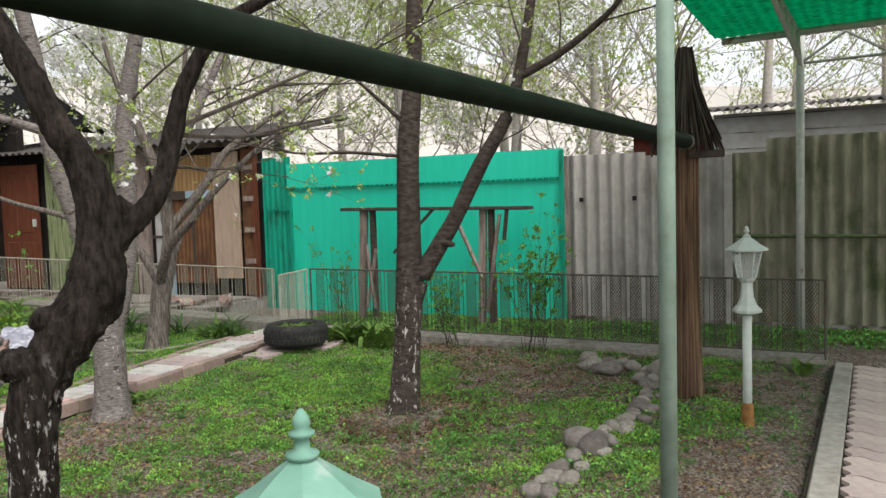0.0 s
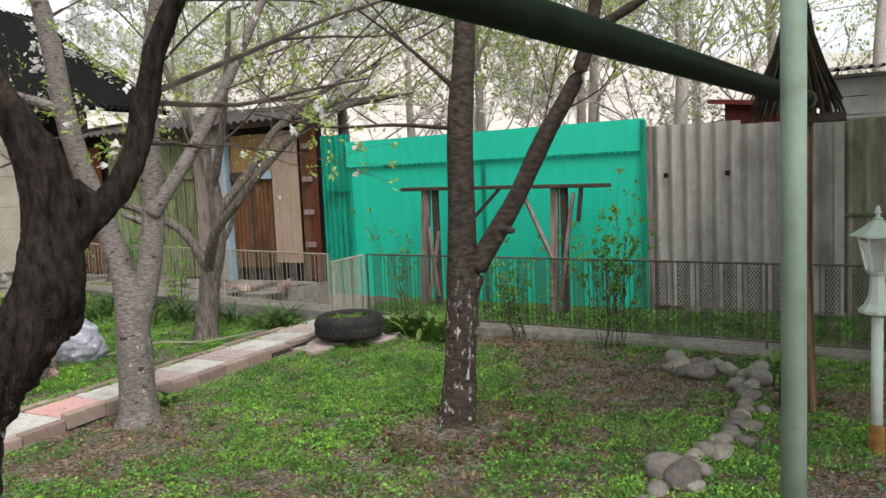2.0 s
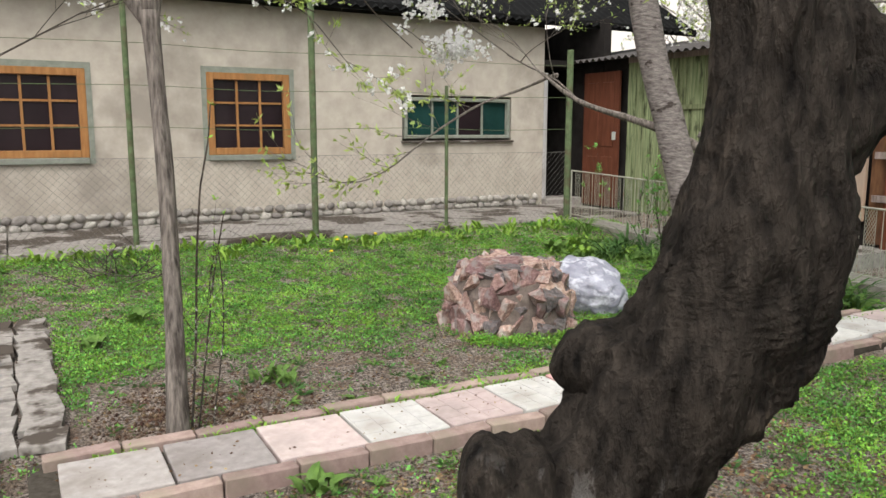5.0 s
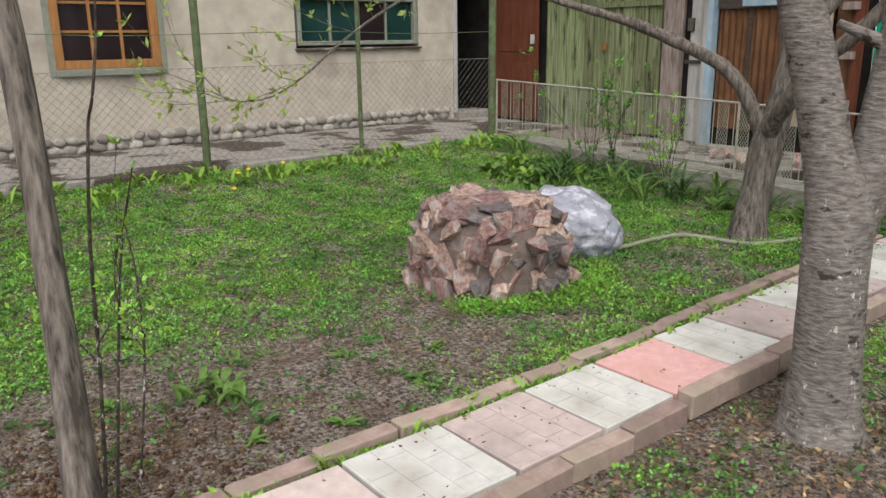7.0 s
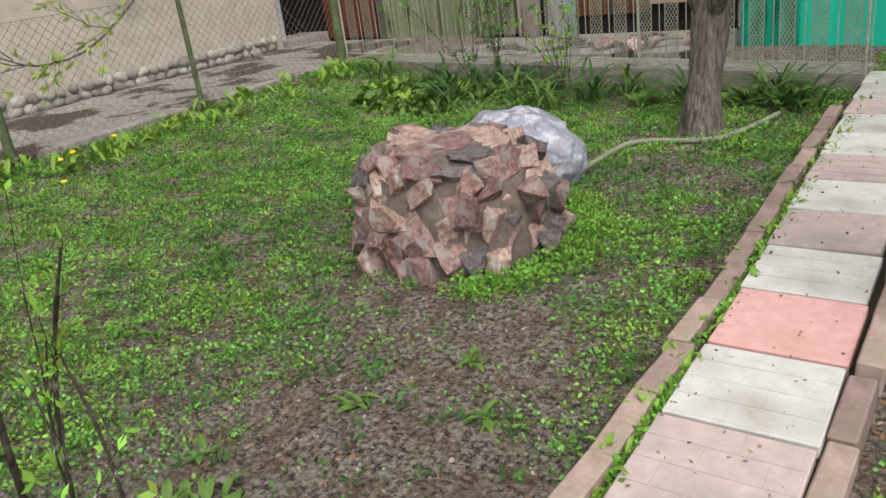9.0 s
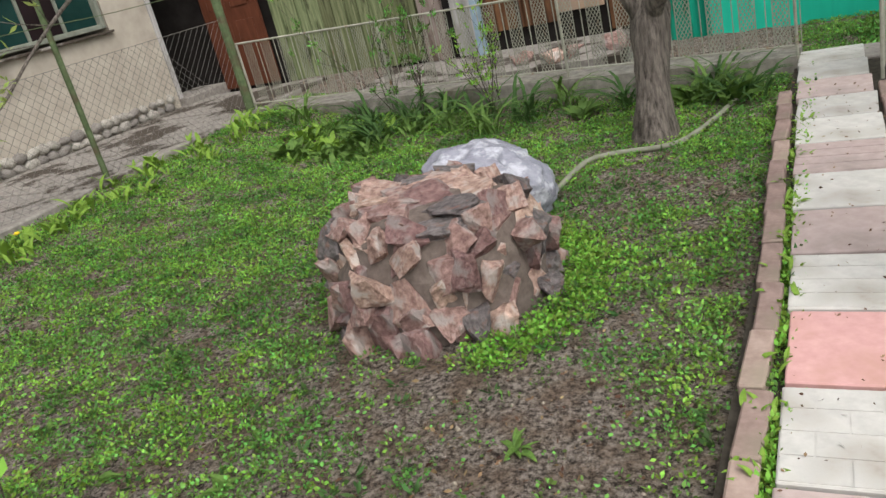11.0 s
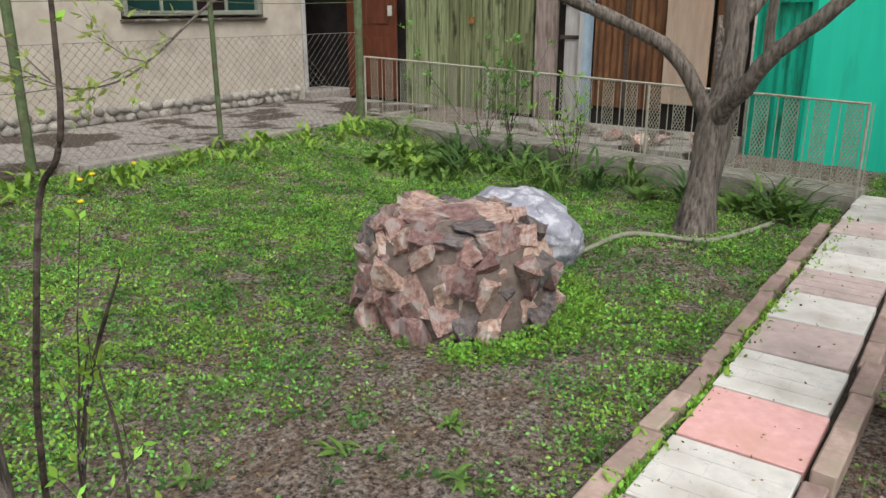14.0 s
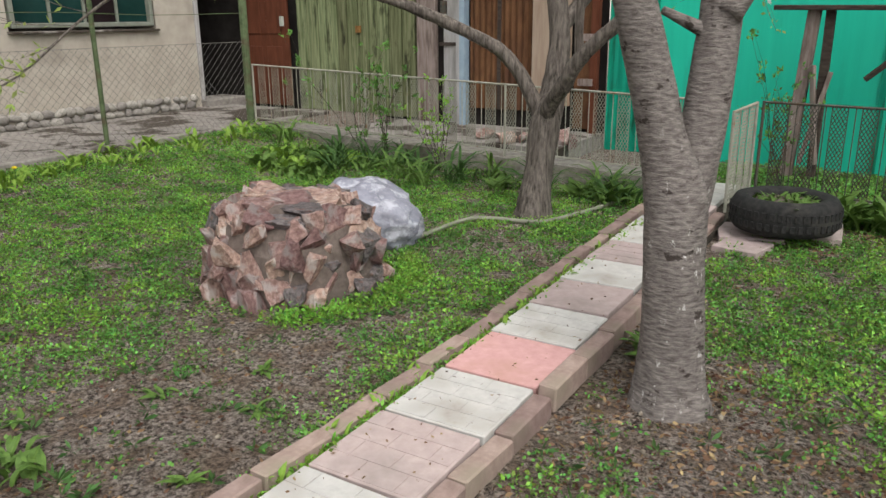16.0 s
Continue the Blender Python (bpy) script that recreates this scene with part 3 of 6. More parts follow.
# ---- house ----
def wall_with_holes(axis_y0, axis_y1, z0, z1, holes, thick):
    """A wall in the yz plane, from x = 0 back to -thick, with rectangular holes (y0, y1, z0, z1)."""
    bm = bmesh.new()
    ys = sorted({axis_y0, axis_y1, *[h[0] for h in holes], *[h[1] for h in holes]})
    for a, b in zip(ys, ys[1:]):
        cuts = sorted((h[2], h[3]) for h in holes if h[0] <= a and h[1] >= b)
        z = z0
        for c0, c1 in cuts:
            box(bm, -thick, 0, a, b, z, c0)
            z = c1
        box(bm, -thick, 0, a, b, z, z1)
    bmesh.ops.remove_doubles(bm, verts=bm.verts, dist=0.0005)
    return bm


HX = -11.425
house = thing("house", "low cream plastered house with dark roof", "house", "structure", "", (HX, 0, 0))
W = [(-1.05, 0.0, 0.99, 2.05), (1.33, 2.42, 0.99, 2.05), (3.70, 4.80, 1.0, 2.06), (6.37, 8.18, 1.19, 1.82)]
part("wall", wall_with_holes(-4, 8.77, 0.1, 2.86, W, 0.35), M_PLASTER, house)
boxed("side_wall", -6, -0.35, 8.5, 8.77, 0.1, 2.86, M_PLASTER, house)
boxed("rear_wall", -6.2, -6, -4, 8.77, 0.1, 2.86, M_PLASTER, house)
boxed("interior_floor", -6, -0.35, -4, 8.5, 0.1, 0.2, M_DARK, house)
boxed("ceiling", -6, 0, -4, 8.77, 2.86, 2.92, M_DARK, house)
roof = part("roof", corrugated(-4.3, 11.6, 0, 4.2, 0.14, 0.02), M_ROOF, house)
roof.matrix_basis = Matrix.Translation((0.35, 0, 2.90)) @ pose(0, 0, 0, 0, 0, 90) @ pose(0, 0, 0, -58)
boxed("fascia", 0.28, 0.31, -4.3, 11.6, 2.86, 2.97, M_ROOF, house)
rng = random.Random(11)


def cobble_mesh(seed, sub=2, jag=0.22):
    bm = bmesh.new()
    bmesh.ops.create_icosphere(bm, subdivisions=sub, radius=0.5)
    for v in bm.verts:
        v.co *= 1 + jag * noise.noise(v.co * 2.3 + Vector((seed * 7.1, seed, 0)))
    me = bpy.data.meshes.new("stone")
    bm.to_mesh(me)
    bm.free()
    return me


COBBLES = [finish(cobble_mesh(i), M_COBBLE, True) for i in range(5)]
PEBBLES = [finish(cobble_mesh(i + 20, 3), M_PEBBLE, True) for i in range(5)]
y = 0.4
while y < 8.7:
    for row in (0, 1):
        w, h = rng.uniform(0.10, 0.2), rng.uniform(0.08, 0.12)
        shared("stone", rng.choice(COBBLES), house, Matrix.Translation((0.005, y + row * 0.05, 0.24 + row * 0.09)) @ pose(0, 0, 0, rng.uniform(-20, 20)) @ Matrix.Diagonal((0.1, w, h, 1)))
    y += rng.uniform(0.11, 0.16)


def lattice_window(y0, y1, z0, z1, cols, rows, frame_mat, pane_mat, fw, label, name):
    w = thing(name, label, "window", "structure", "", (HX, 0, 0))
    d = 0.05
    for nm, a, b, c, e in (("frame", y0, y0 + fw, z0, z1), ("frame", y1 - fw, y1, z0, z1), ("frame", y0 + fw, y1 - fw, z0, z0 + fw), ("frame", y0 + fw, y1 - fw, z1 - fw, z1)):
        boxed(nm, -0.10, 0.012, a, b, c, e, frame_mat, w, "", 0.006)
    iy0, iy1, iz0, iz1 = y0 + fw, y1 - fw, z0 + fw, z1 - fw
    for k in range(1, cols):
        yy = iy0 + (iy1 - iy0) * k / cols
        boxed("glazing_bar", -0.075, -0.03, yy - 0.014, yy + 0.014, iz0, iz1, frame_mat, w)
    for k in range(1, rows):
        zz = iz0 + (iz1 - iz0) * k / rows
        for c in range(cols):
            boxed("glazing_bar", -0.07, -0.034, iy0 + (iy1 - iy0) * c / cols + 0.014, iy0 + (iy1 - iy0) * (c + 1) / cols - 0.014, zz - 0.012, zz + 0.012, frame_mat, w)
    for c in range(cols):
        for r in range(rows):
            boxed("pane", -0.06, -0.052, iy0 + (iy1 - iy0) * c / cols, iy0 + (iy1 - iy0) * (c + 1) / cols, iz0 + (iz1 - iz0) * r / rows, iz0 + (iz1 - iz0) * (r + 1) / rows, pane_mat if not isinstance(pane_mat, list) else pane_mat[(c + r) % len(pane_mat)], w)
    return w


for n, (a, b, c, d) in enumerate(W[:3]):
    w = lattice_window(a + 0.03, b - 0.03, c + 0.03, d - 0.03, 3, 3, M_FRAME, M_PANE, 0.085, "orange varnished wooden window with nine dark panes", "window_%d" % (n + 1))
    boxed("outer_trim", -0.02, 0.008, a - 0.03, a + 0.03, c - 0.04, d + 0.04, M_GREYFRAME, w)
    boxed("outer_trim", -0.02, 0.008, b - 0.03, b + 0.03, c - 0.04, d + 0.04, M_GREYFRAME, w)
    boxed("outer_trim", -0.02, 0.008, a + 0.03, b - 0.03, d - 0.03, d + 0.04, M_GREYFRAME, w)
    boxed("sill", -0.02, 0.045, a + 0.03, b - 0.03, c - 0.04, c + 0.03, M_GREYFRAME, w, "", 0.006)
w = lattice_window(6.40, 8.15, 1.22, 1.79, 4, 1, M_GREYFRAME, [M_PANE_TEAL, M_PANE_TEAL, M_PANE], 0.05, "long low grey framed window with teal panes", "window_4")
boxed("sill", -0.02, 0.05, 6.35, 8.2, 1.165, 1.19, M_CONC, w, "", 0.004)

# raised concrete walk along the house
walkway = thing("house_walkway", "damp stained concrete walk along the house wall", "pavement", "structure")
for k in range(12):
    y0 = -4 + k * 1.1
    boxed("slab", HX, -9.66 + 0.03 * math.sin(k * 1.7), y0 + 0.004, y0 + 1.096, -0.1, 0.205 + 0.004 * math.sin(k * 2.3), M_CONC, walkway, "", 0.01)
boxed("door_step", HX - 0.4, HX + 0.12, 8.78, 9.5, 0.1, 0.29, M_CONC, walkway, "", 0.01)
boxed("shed_floor", -11.9, -6.3, 8.40, 9.9, -0.1, 0.11, M_CONC, walkway)

# ---- sheds at the back ----
SY = 9.55
# passage walls and ceiling coloured near black in place of real shade
passage = thing("doorway_dark", "dark open passage beside the house", "doorway", "structure")
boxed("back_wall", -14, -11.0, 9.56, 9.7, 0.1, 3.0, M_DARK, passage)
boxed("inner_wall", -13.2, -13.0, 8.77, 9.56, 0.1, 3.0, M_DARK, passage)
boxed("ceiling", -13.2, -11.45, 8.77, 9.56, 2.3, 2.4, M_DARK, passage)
boxed("door_jamb", HX - 0.3, HX + 0.02, 8.77, 8.83, 0.29, 2.2, M_WHITEWASH, passage)

door = thing("door_1", "open brown painted panelled wooden door", "door", "structure", "", (-11.30, SY - 0.1, 0), 0)
leaf = boxed("leaf", 0, 0.80, 0, 0.04, 0.2, 2.2, M_BROWN, door, "", 0.004)
for z0, z1 in ((0.35, 0.95), (1.1, 2.05)):
    for x0, x1 in ((0.1, 0.36), (0.44, 0.7)):
        boxed("panel", x0, x1, -0.012, 0, z0, z1, M_BROWN, leaf, "", 0.008)
boxed("handle", 0.72, 0.75, -0.05, -0.0, 1.2, 1.32, M_STEEL, leaf, "steel door handle")

shed = thing("shed", "old wooden shed front of mossy green planks and boards", "shed", "structure", "", (0, SY, 0))
rng = random.Random(5)
x = -10.40
while x < -8.60:
    w = rng.uniform(0.13, 0.19)
    boxed("plank", x, x + w - 0.013, rng.uniform(-0.03, -0.015), 0.03, 0.14 + rng.uniform(0, 0.03), 2.35, M_GREENWOOD, shed)
    x += w
# backing sheet: the dark of the gaps between boards put into its colour
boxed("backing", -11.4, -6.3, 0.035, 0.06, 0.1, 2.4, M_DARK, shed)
boxed("cross_rail", -9.55, -8.6, -0.05, -0.03, 1.62, 1.68, M_GREENWOOD, shed)
boxed("hasp", -9.45, -9.38, -0.055, -0.03, 1.12, 1.2, M_RUST, shed)
boxed("board", -8.58, -8.32, -0.03, 0.02, 0.12, 2.3, M_OLDWOOD, shed)
boxed("board", -8.22, -7.98, -0.02, 0.02, 0.12, 2.3, M_WHITEWASH, shed)
boxed("cross_rail", -8.27, -8.03, -0.036, -0.021, 0.98, 1.02, M_DARKWOOD, shed)
boxed("lock", -8.24, -8.17, -0.06, -0.021, 1.33, 1.47, M_FENCE, shed, "dark iron lock", 0.004)
# dark strip stands in for the shaded gap between the sheet halves
boxed("gap_strip", -7.53, -7.49, -0.03, -0.014, 0.3, 1.55, M_DARKWOOD, shed)
boxed("lintel", -7.6, -7.12, -0.06, -0.041, 1.57, 1.68, M_BLUE, shed)
boxed("post", -7.97, -7.91, -0.10, 0.02, 0.1, 2.35, M_BLUE, shed)
boxed("post", -8.02, -7.97, -0.09, 0.0, 0.1, 2.35, M_WHITEWASH, shed)
part("sheet", corrugated(-7.88, -7.12, 0.3, 1.55, 0.075, 0.012), M_RUSTSHEET, shed)
part("sheet", corrugated(-7.88, -7.12, 1.68, 2.2, 0.075, 0.006), M_OCHRE, shed)
boxed("cross_rail", -7.88, -7.12, -0.04, -0.015, 1.55, 1.68, M_DARKWOOD, shed)
boxed("board", -7.10, -6.66, -0.06, -0.02, 0.38, 2.22, M_CREAM, shed, "", 0.004)
boxed("board", -6.62, -6.45, -0.03, 0.0, 0.15, 2.25, M_RUSTSHEET, shed)
boxed("post", -6.44, -6.36, -0.07, 0.0, 0.0, 2.3, M_BROWN, shed)
for z in (0.6, 1.05, 1.5, 1.95):
    boxed("bracket", -6.56, -6.40, -0.09, -0.07, z, z + 0.07, M_OLDWOOD, shed)
shroof = part("roof", corrugated(-12.5, -6.2, 0, 3.0, 0.14, 0.02), M_TIN, shed)
shroof.matrix_basis = pose(0, -0.35, 2.36, -80, 0, 0)
boxed("fascia", -10.4, -6.3, -0.03, 0.0, 2.3, 2.42, M_OLDWOOD, shed)

# ---- back kerb under the fences ----
kerb = thing("kerb_back", "low concrete kerb wall under the garden fence", "kerb", "structure")
bmk = bmesh.new()
FL = [(-9.70, 7.98), (-4.98, 7.72)]
FR = [(-4.42, 7.64), (0.80, 7.20)]
for (ax, ay), (bx, by), za, zb, lo in ((*FL, 0.20, 0.075, -0.1), (*FR, 0.03, -0.005, -0.15)):
    d = Vector((bx - ax, by - ay, 0)).normalized()
    s = Vector((-d.y, d.x, 0))
    steps = 14
    for k in range(steps):
        t0, t1 = k / steps, (k + 1) / steps
        p0, p1 = Vector((ax, ay, 0)).lerp(Vector((bx, by, 0)), t0), Vector((ax, ay, 0)).lerp(Vector((bx, by, 0)), t1)
        vs = []
        for p, t in ((p0, t0), (p1, t1)):
            top = za + (zb - za) * t
            for o, z in ((-0.07, lo), (0.30, lo), (0.30, top), (-0.07, top)):
                vs.append(bmk.verts.new((p.x + s.x * o, p.y + s.y * o, z)))
        for i in range(4):
            bmk.faces.new((vs[i], vs[(i + 1) % 4], vs[4 + (i + 1) % 4], vs[4 + i]))
        if k == 0:
            bmk.faces.new(vs[:4][::-1])
        if k == steps - 1:
            bmk.faces.new(vs[4:])
bmesh.ops.recalc_face_normals(bmk, faces=bmk.faces)
part("kerb", bmk, M_KERBC, kerb)
boxed("threshold", -4.97, -4.43, 7.66, 8.02, -0.1, 0.015, M_CONC, kerb, "", 0.01)

# ---- paved walk with wavy pavers ----
slab = thing("paved_walk", "pinkish wavy interlocking paver walk with concrete edge", "pavement", "structure")
bms = bmesh.new()
vs = [bms.verts.new(p) for p in ((-0.45, -2.0, -0.03), (0.82, 7.10, -0.03), (4.5, 6.7, -0.03), (4.5, -2.0, -0.03))]
bms.faces.new(vs[::-1])
part("bed", bms, M_JOINT, slab)
ang = math.degrees(math.atan2(-0.14, 1))
edge_m = Matrix.Translation((0.41, 4.01, 0)) @ pose(0, 0, 0, 0, 0, ang)
for k in range(9):
    boxed("edging", 0.0, 0.13, -5.2 + k * 0.93, -4.28 + k * 0.93, -0.12, -0.005, M_EDGE, slab, "", 0.008, edge_m)


def wavy_paver():
    """A bone-shaped interlocking paver about 20 by 16 cm."""
    bm = bmesh.new()
    top, n = [], 10
    L, Wd, a = 0.225, 0.16, 0.028
    for i in range(n):
        x = L * i / n
        top.append((x, a * math.sin(2 * math.pi * i / n)))
    for i in range(n):
        y = Wd * i / n
        top.append((L + a * 0.8 * math.sin(2 * math.pi * i / n), y))
    for i in range(n):
        x = L * (1 - i / n)
        top.append((x, Wd + a * math.sin(2 * math.pi * (1 - i / n))))
    for i in range(n):
        y = Wd * (1 - i / n)
        top.append((a * 0.8 * math.sin(2 * math.pi * (1 - i / n)), y))
    c = Vector((L / 2, Wd / 2, 0))
    up = [bm.verts.new(c + (Vector((x, y, 0)) - c) * 0.935) for x, y in top]
    dn = [bm.verts.new((v.co.x, v.co.y, -0.03)) for v in up]
    bm.faces.new(up)
    for i in range(len(up)):
        j = (i + 1) % len(up)
        bm.faces.new((up[j], up[i], dn[i], dn[j]))
    me = bpy.data.meshes.new("paver")
    bm.to_mesh(me)
    bm.free()
    return finish(me, M_SLABP)


PAVER = wavy_paver()
rng = random.Random(8)
for i in range(14):
    for j in range(20):
        if len(slab.children) < 310:
            shared("paver", PAVER, slab, edge_m @ Matrix.Translation((0.15 + i * 0.225, -0.15 + j * 0.16 if i < 8 else -0.15 + j * 0.16, -0.004 + rng.uniform(-0.004, 0.002))))

rest_v, rest_f = [], []
pv = [tuple(v.co) for v in PAVER.vertices]
pf = [tuple(p.vertices) for p in PAVER.polygons]
for i in range(14):
    for j in range(1, 29):
        m = edge_m @ Matrix.Translation((0.15 + i * 0.225, -0.15 - j * 0.16, -0.004))
        o = len(rest_v)
        rest_v += [tuple(m @ Vector(v)) for v in pv]
        rest_f += [tuple(o + q for q in f) for f in pf]
me_rest = bpy.data.meshes.new("paver_field")
me_rest.from_pydata(rest_v, [], rest_f)
ob_rest = new("paver_field", finish(me_rest, M_SLABP))
ob_rest.parent = slab
tagged(ob_rest, kind="stuff")

# ---- tiled garden path ----
path = thing("garden_path", "straight garden path of square pale and pink pavers", "path", "structure")
boxed("bed", -5.0, -4.46, 1.55, 7.75, -0.09, -0.004, M_JOINT, path)


def brick_pattern_tile(lines):
    """A 0.39 m paver; lines: grooves cut as raised cobbles in rows."""
    bm = bmesh.new()
    box(bm, -0.19, 0.19, -0.19, 0.19, -0.04, -0.0012 if lines else 0.0, 0.004)
    if lines:
        for r in range(4):
            off = 0.075 if r % 2 else 0.0
            x = -0.186 - off
            while x < 0.186:
                a, b = max(x, -0.186), min(x + 0.15, 0.186)
                if b - a > 0.02:
                    y0 = -0.186 + r * 0.093
                    box(bm, a + 0.003, b - 0.003, y0 + 0.003, y0 + 0.090, -0.004, 0.0008)
                x += 0.15
    me = bpy.data.meshes.new("paver_tile")
    bm.to_mesh(me)
    bm.free()
    return me


TILES = {}
for key, mt, ln in (("W", M_TILE_W, False), ("P", M_TILE_P, False), ("R", M_TILE_R, False), ("G", M_TILE_G, False), ("w", M_TILE_W, True), ("r", M_TILE_R, True)):
    TILES[key] = finish(brick_pattern_tile(ln), mt)
rng = random.Random(3)
# the first two pavers (G) take the shade-toned grey
for k, key in enumerate("GGRwrwPwRWrWWRWw"):
    cy = 1.845 + k * 0.394
    shared("paver", TILES[key], path, Matrix.Translation((-4.68 - (0.012 * (k - 6) if k > 6 else 0), cy, 0.036)) @ pose(0, 0, 0, rng.uniform(-0.7, 0.7), rng.uniform(-0.7, 0.7), rng.uniform(-1.2, 1.2)))
bmb = bmesh.new()
box(bmb, -0.035, 0.035, -0.145, 0.145, -0.07, 0.03, 0.006)
meb = bpy.data.meshes.new("kerb_brick")
bmb.to_mesh(meb)
bmb.free()
finish(meb, M_KERB)
y, k = 1.75, 0
while y < 7.0:
    shared("kerb_brick", meb, path, Matrix.Translation((-4.94 - max(0, y - 4.4) * 0.03 + rng.uniform(-0.008, 0.008), y, 0.012 + rng.uniform(-0.006, 0.01))) @ pose(0, 0, 0, rng.uniform(-2, 2), rng.uniform(-3, 3), rng.uniform(-2, 2)))
    y += 0.298
y = 1.75
while y < 7.0:
    up = 0.04 if 3.95 < y < 4.85 else 0.0
    shared("kerb_brick", meb, path, Matrix.Translation((-4.448 - max(0, y - 4.6) * 0.03 + (0.015 if up else 0), y, -0.002 + up + rng.uniform(-0.006, 0.006))) @ pose(0, 0, 0, rng.uniform(-2, 2), rng.uniform(-4, 4), rng.uniform(-2, 2)))
    y += 0.298
for x, y, s, rz in ((-4.28, 6.75, 1.0, 15), (-3.98, 6.98, 1.1, 4), (-4.25, 6.40, 0.7, -12)):
    shared("flagstone", TILES["R"], path, Matrix.Translation((x, y, -0.005)) @ pose(0, 0, 0, 0, 0, rz) @ Matrix.Diagonal((s, s, 1, 1)))

# rough concrete paving by the foot of the path
paving = thing("foot_paving", "worn grey concrete slabs set in soil", "pavement", "structure")
TILE_C = finish(brick_pattern_tile(False), M_CONC)
for x, y, sx, sy, rz in ((-4.13, 1.88, 1.05, 1.05, 0), (-4.13, 1.46, 1.05, 1.05, 1), (-4.56, 1.28, 1.05, 1.05, -2), (-3.70, 1.46, 1.0, 1.05, 2), (-5.0, 1.25, 1.05, 1.05, 1)):
    shared("slab", TILE_C, paving, Matrix.Translation((x, y, -0.012)) @ pose(0, 0, 0, 0.5, -0.8, rz) @ Matrix.Diagonal((sx, sy, 1, 1)))
rng = random.Random(6)
for i in range(11):
    for j in range(8):
        m = Matrix.Translation((-5.32 - i * 0.235 + rng.uniform(-0.02, 0.02), 1.62 - j * 0.2 + rng.uniform(-0.01, 0.01), 0.0)) @ pose(0, 0, 0, rng.uniform(-2, 2), rng.uniform(-2, 2), rng.uniform(-8, 8))
        shared("slab", TILE_C, paving, m @ Matrix.Diagonal((0.58, 0.48, 1, 1)))


# ---- trees of the garden ----
def grow(bm, p, d, length, r, depth, rng, tips, spread=0.6, lift=0.12, sides=5):
    """A twig that bends and forks; tips collects places and directions along the fine wood."""
    d = d.normalized()
    n = 3 if depth > 0 else 2
    pts = [(*p, r)]
    q, e = p.copy(), d.copy()
    for k in range(n):
        e = (e + Vector((rng.gauss(0, 0.13), rng.gauss(0, 0.13), rng.gauss(0, 0.1) + lift * 0.3))).normalized()
        q = q + e * (length / n)
        pts.append((*q, r * (1 - 0.55 * (k + 1) / n)))
        if depth <= 1:
            tips.append((q.copy(), e.copy()))
    tube(bm, pts, sides, 1 if depth < 2 else 2, 0, False)
    if depth <= 0:
        return
    for k in range(rng.randint(2, 4)):
        t = rng.uniform(0.3, 1.0)
        i = min(int(t * n), n - 1)
        a, b = Vector(pts[i][:3]), Vector(pts[i + 1][:3])
        s = a.lerp(b, t * n - i)
        nd = (e + Vector((rng.gauss(0, spread), rng.gauss(0, spread), rng.gauss(0, spread) * 0.7 + lift))).normalized()
        grow(bm, s, nd, length * rng.uniform(0.5, 0.8), r * 0.5, depth - 1, rng, tips, spread, lift, max(3, sides - 1))


def crown(tree, starts, rng, leaf_mat, leaf_n, leaf_len, blossom_n=0, twig_mat=None, spread=0.6):
    """Twigs from (point, direction, length, radius, depth) starts, with young leaves and blossom along them."""
    bm, tips = bmesh.new(), []
    for p, d, L, r, depth in starts:
        grow(bm, Vector(p), Vector(d), L, r, depth, rng, tips, spread)
    tagged(part("twig_work", bm, twig_mat or M_TWIG, tree), kind="stuff")
    nr = np.random.default_rng(rng.randint(0, 9999))
    P = np.array([t[0] for t in tips])
    D = np.array([t[1] for t in tips])
    if leaf_n:
        i = nr.integers(0, len(P), leaf_n)
        b = P[i] + nr.normal(0, 0.012, (leaf_n, 3))
        ob = new("foliage", leaves_mesh("foliage", b, D[i] + nr.normal(0, 0.7, (leaf_n, 3)), nr.uniform(0.6, 1.3, leaf_n) * leaf_len, nr.uniform(0.3, 0.5, leaf_n) * leaf_len, 0.15, leaf_mat, nr))
        ob.parent = tree
        tagged(ob, kind="stuff")
    if blossom_n:
        i = np.repeat(nr.integers(0, len(P), blossom_n), 6)
        c = P[i] + np.repeat(nr.normal(0, 0.03, (blossom_n, 3)), 6, axis=0)
        ob = new("blossom", leaves_mesh("blossom", c, nr.normal(0, 1, (len(i), 3)), nr.uniform(0.018, 0.032, len(i)), nr.uniform(0.016, 0.028, len(i)), 0.1, M_BLOSSOM, nr))
        ob.parent = tree
        tagged(ob, kind="stuff")


def limbs(tree, rows, material, rough=0.12, sides=18, names=("trunk", "limb"), scale=9.0, per=7):
    for k, pts in enumerate(rows):
        bm = bmesh.new()
        tube(bm, pts, sides, per, rough, True, scale)
        part(names[0] if k == 0 else names[1], bm, material, tree, "", True)


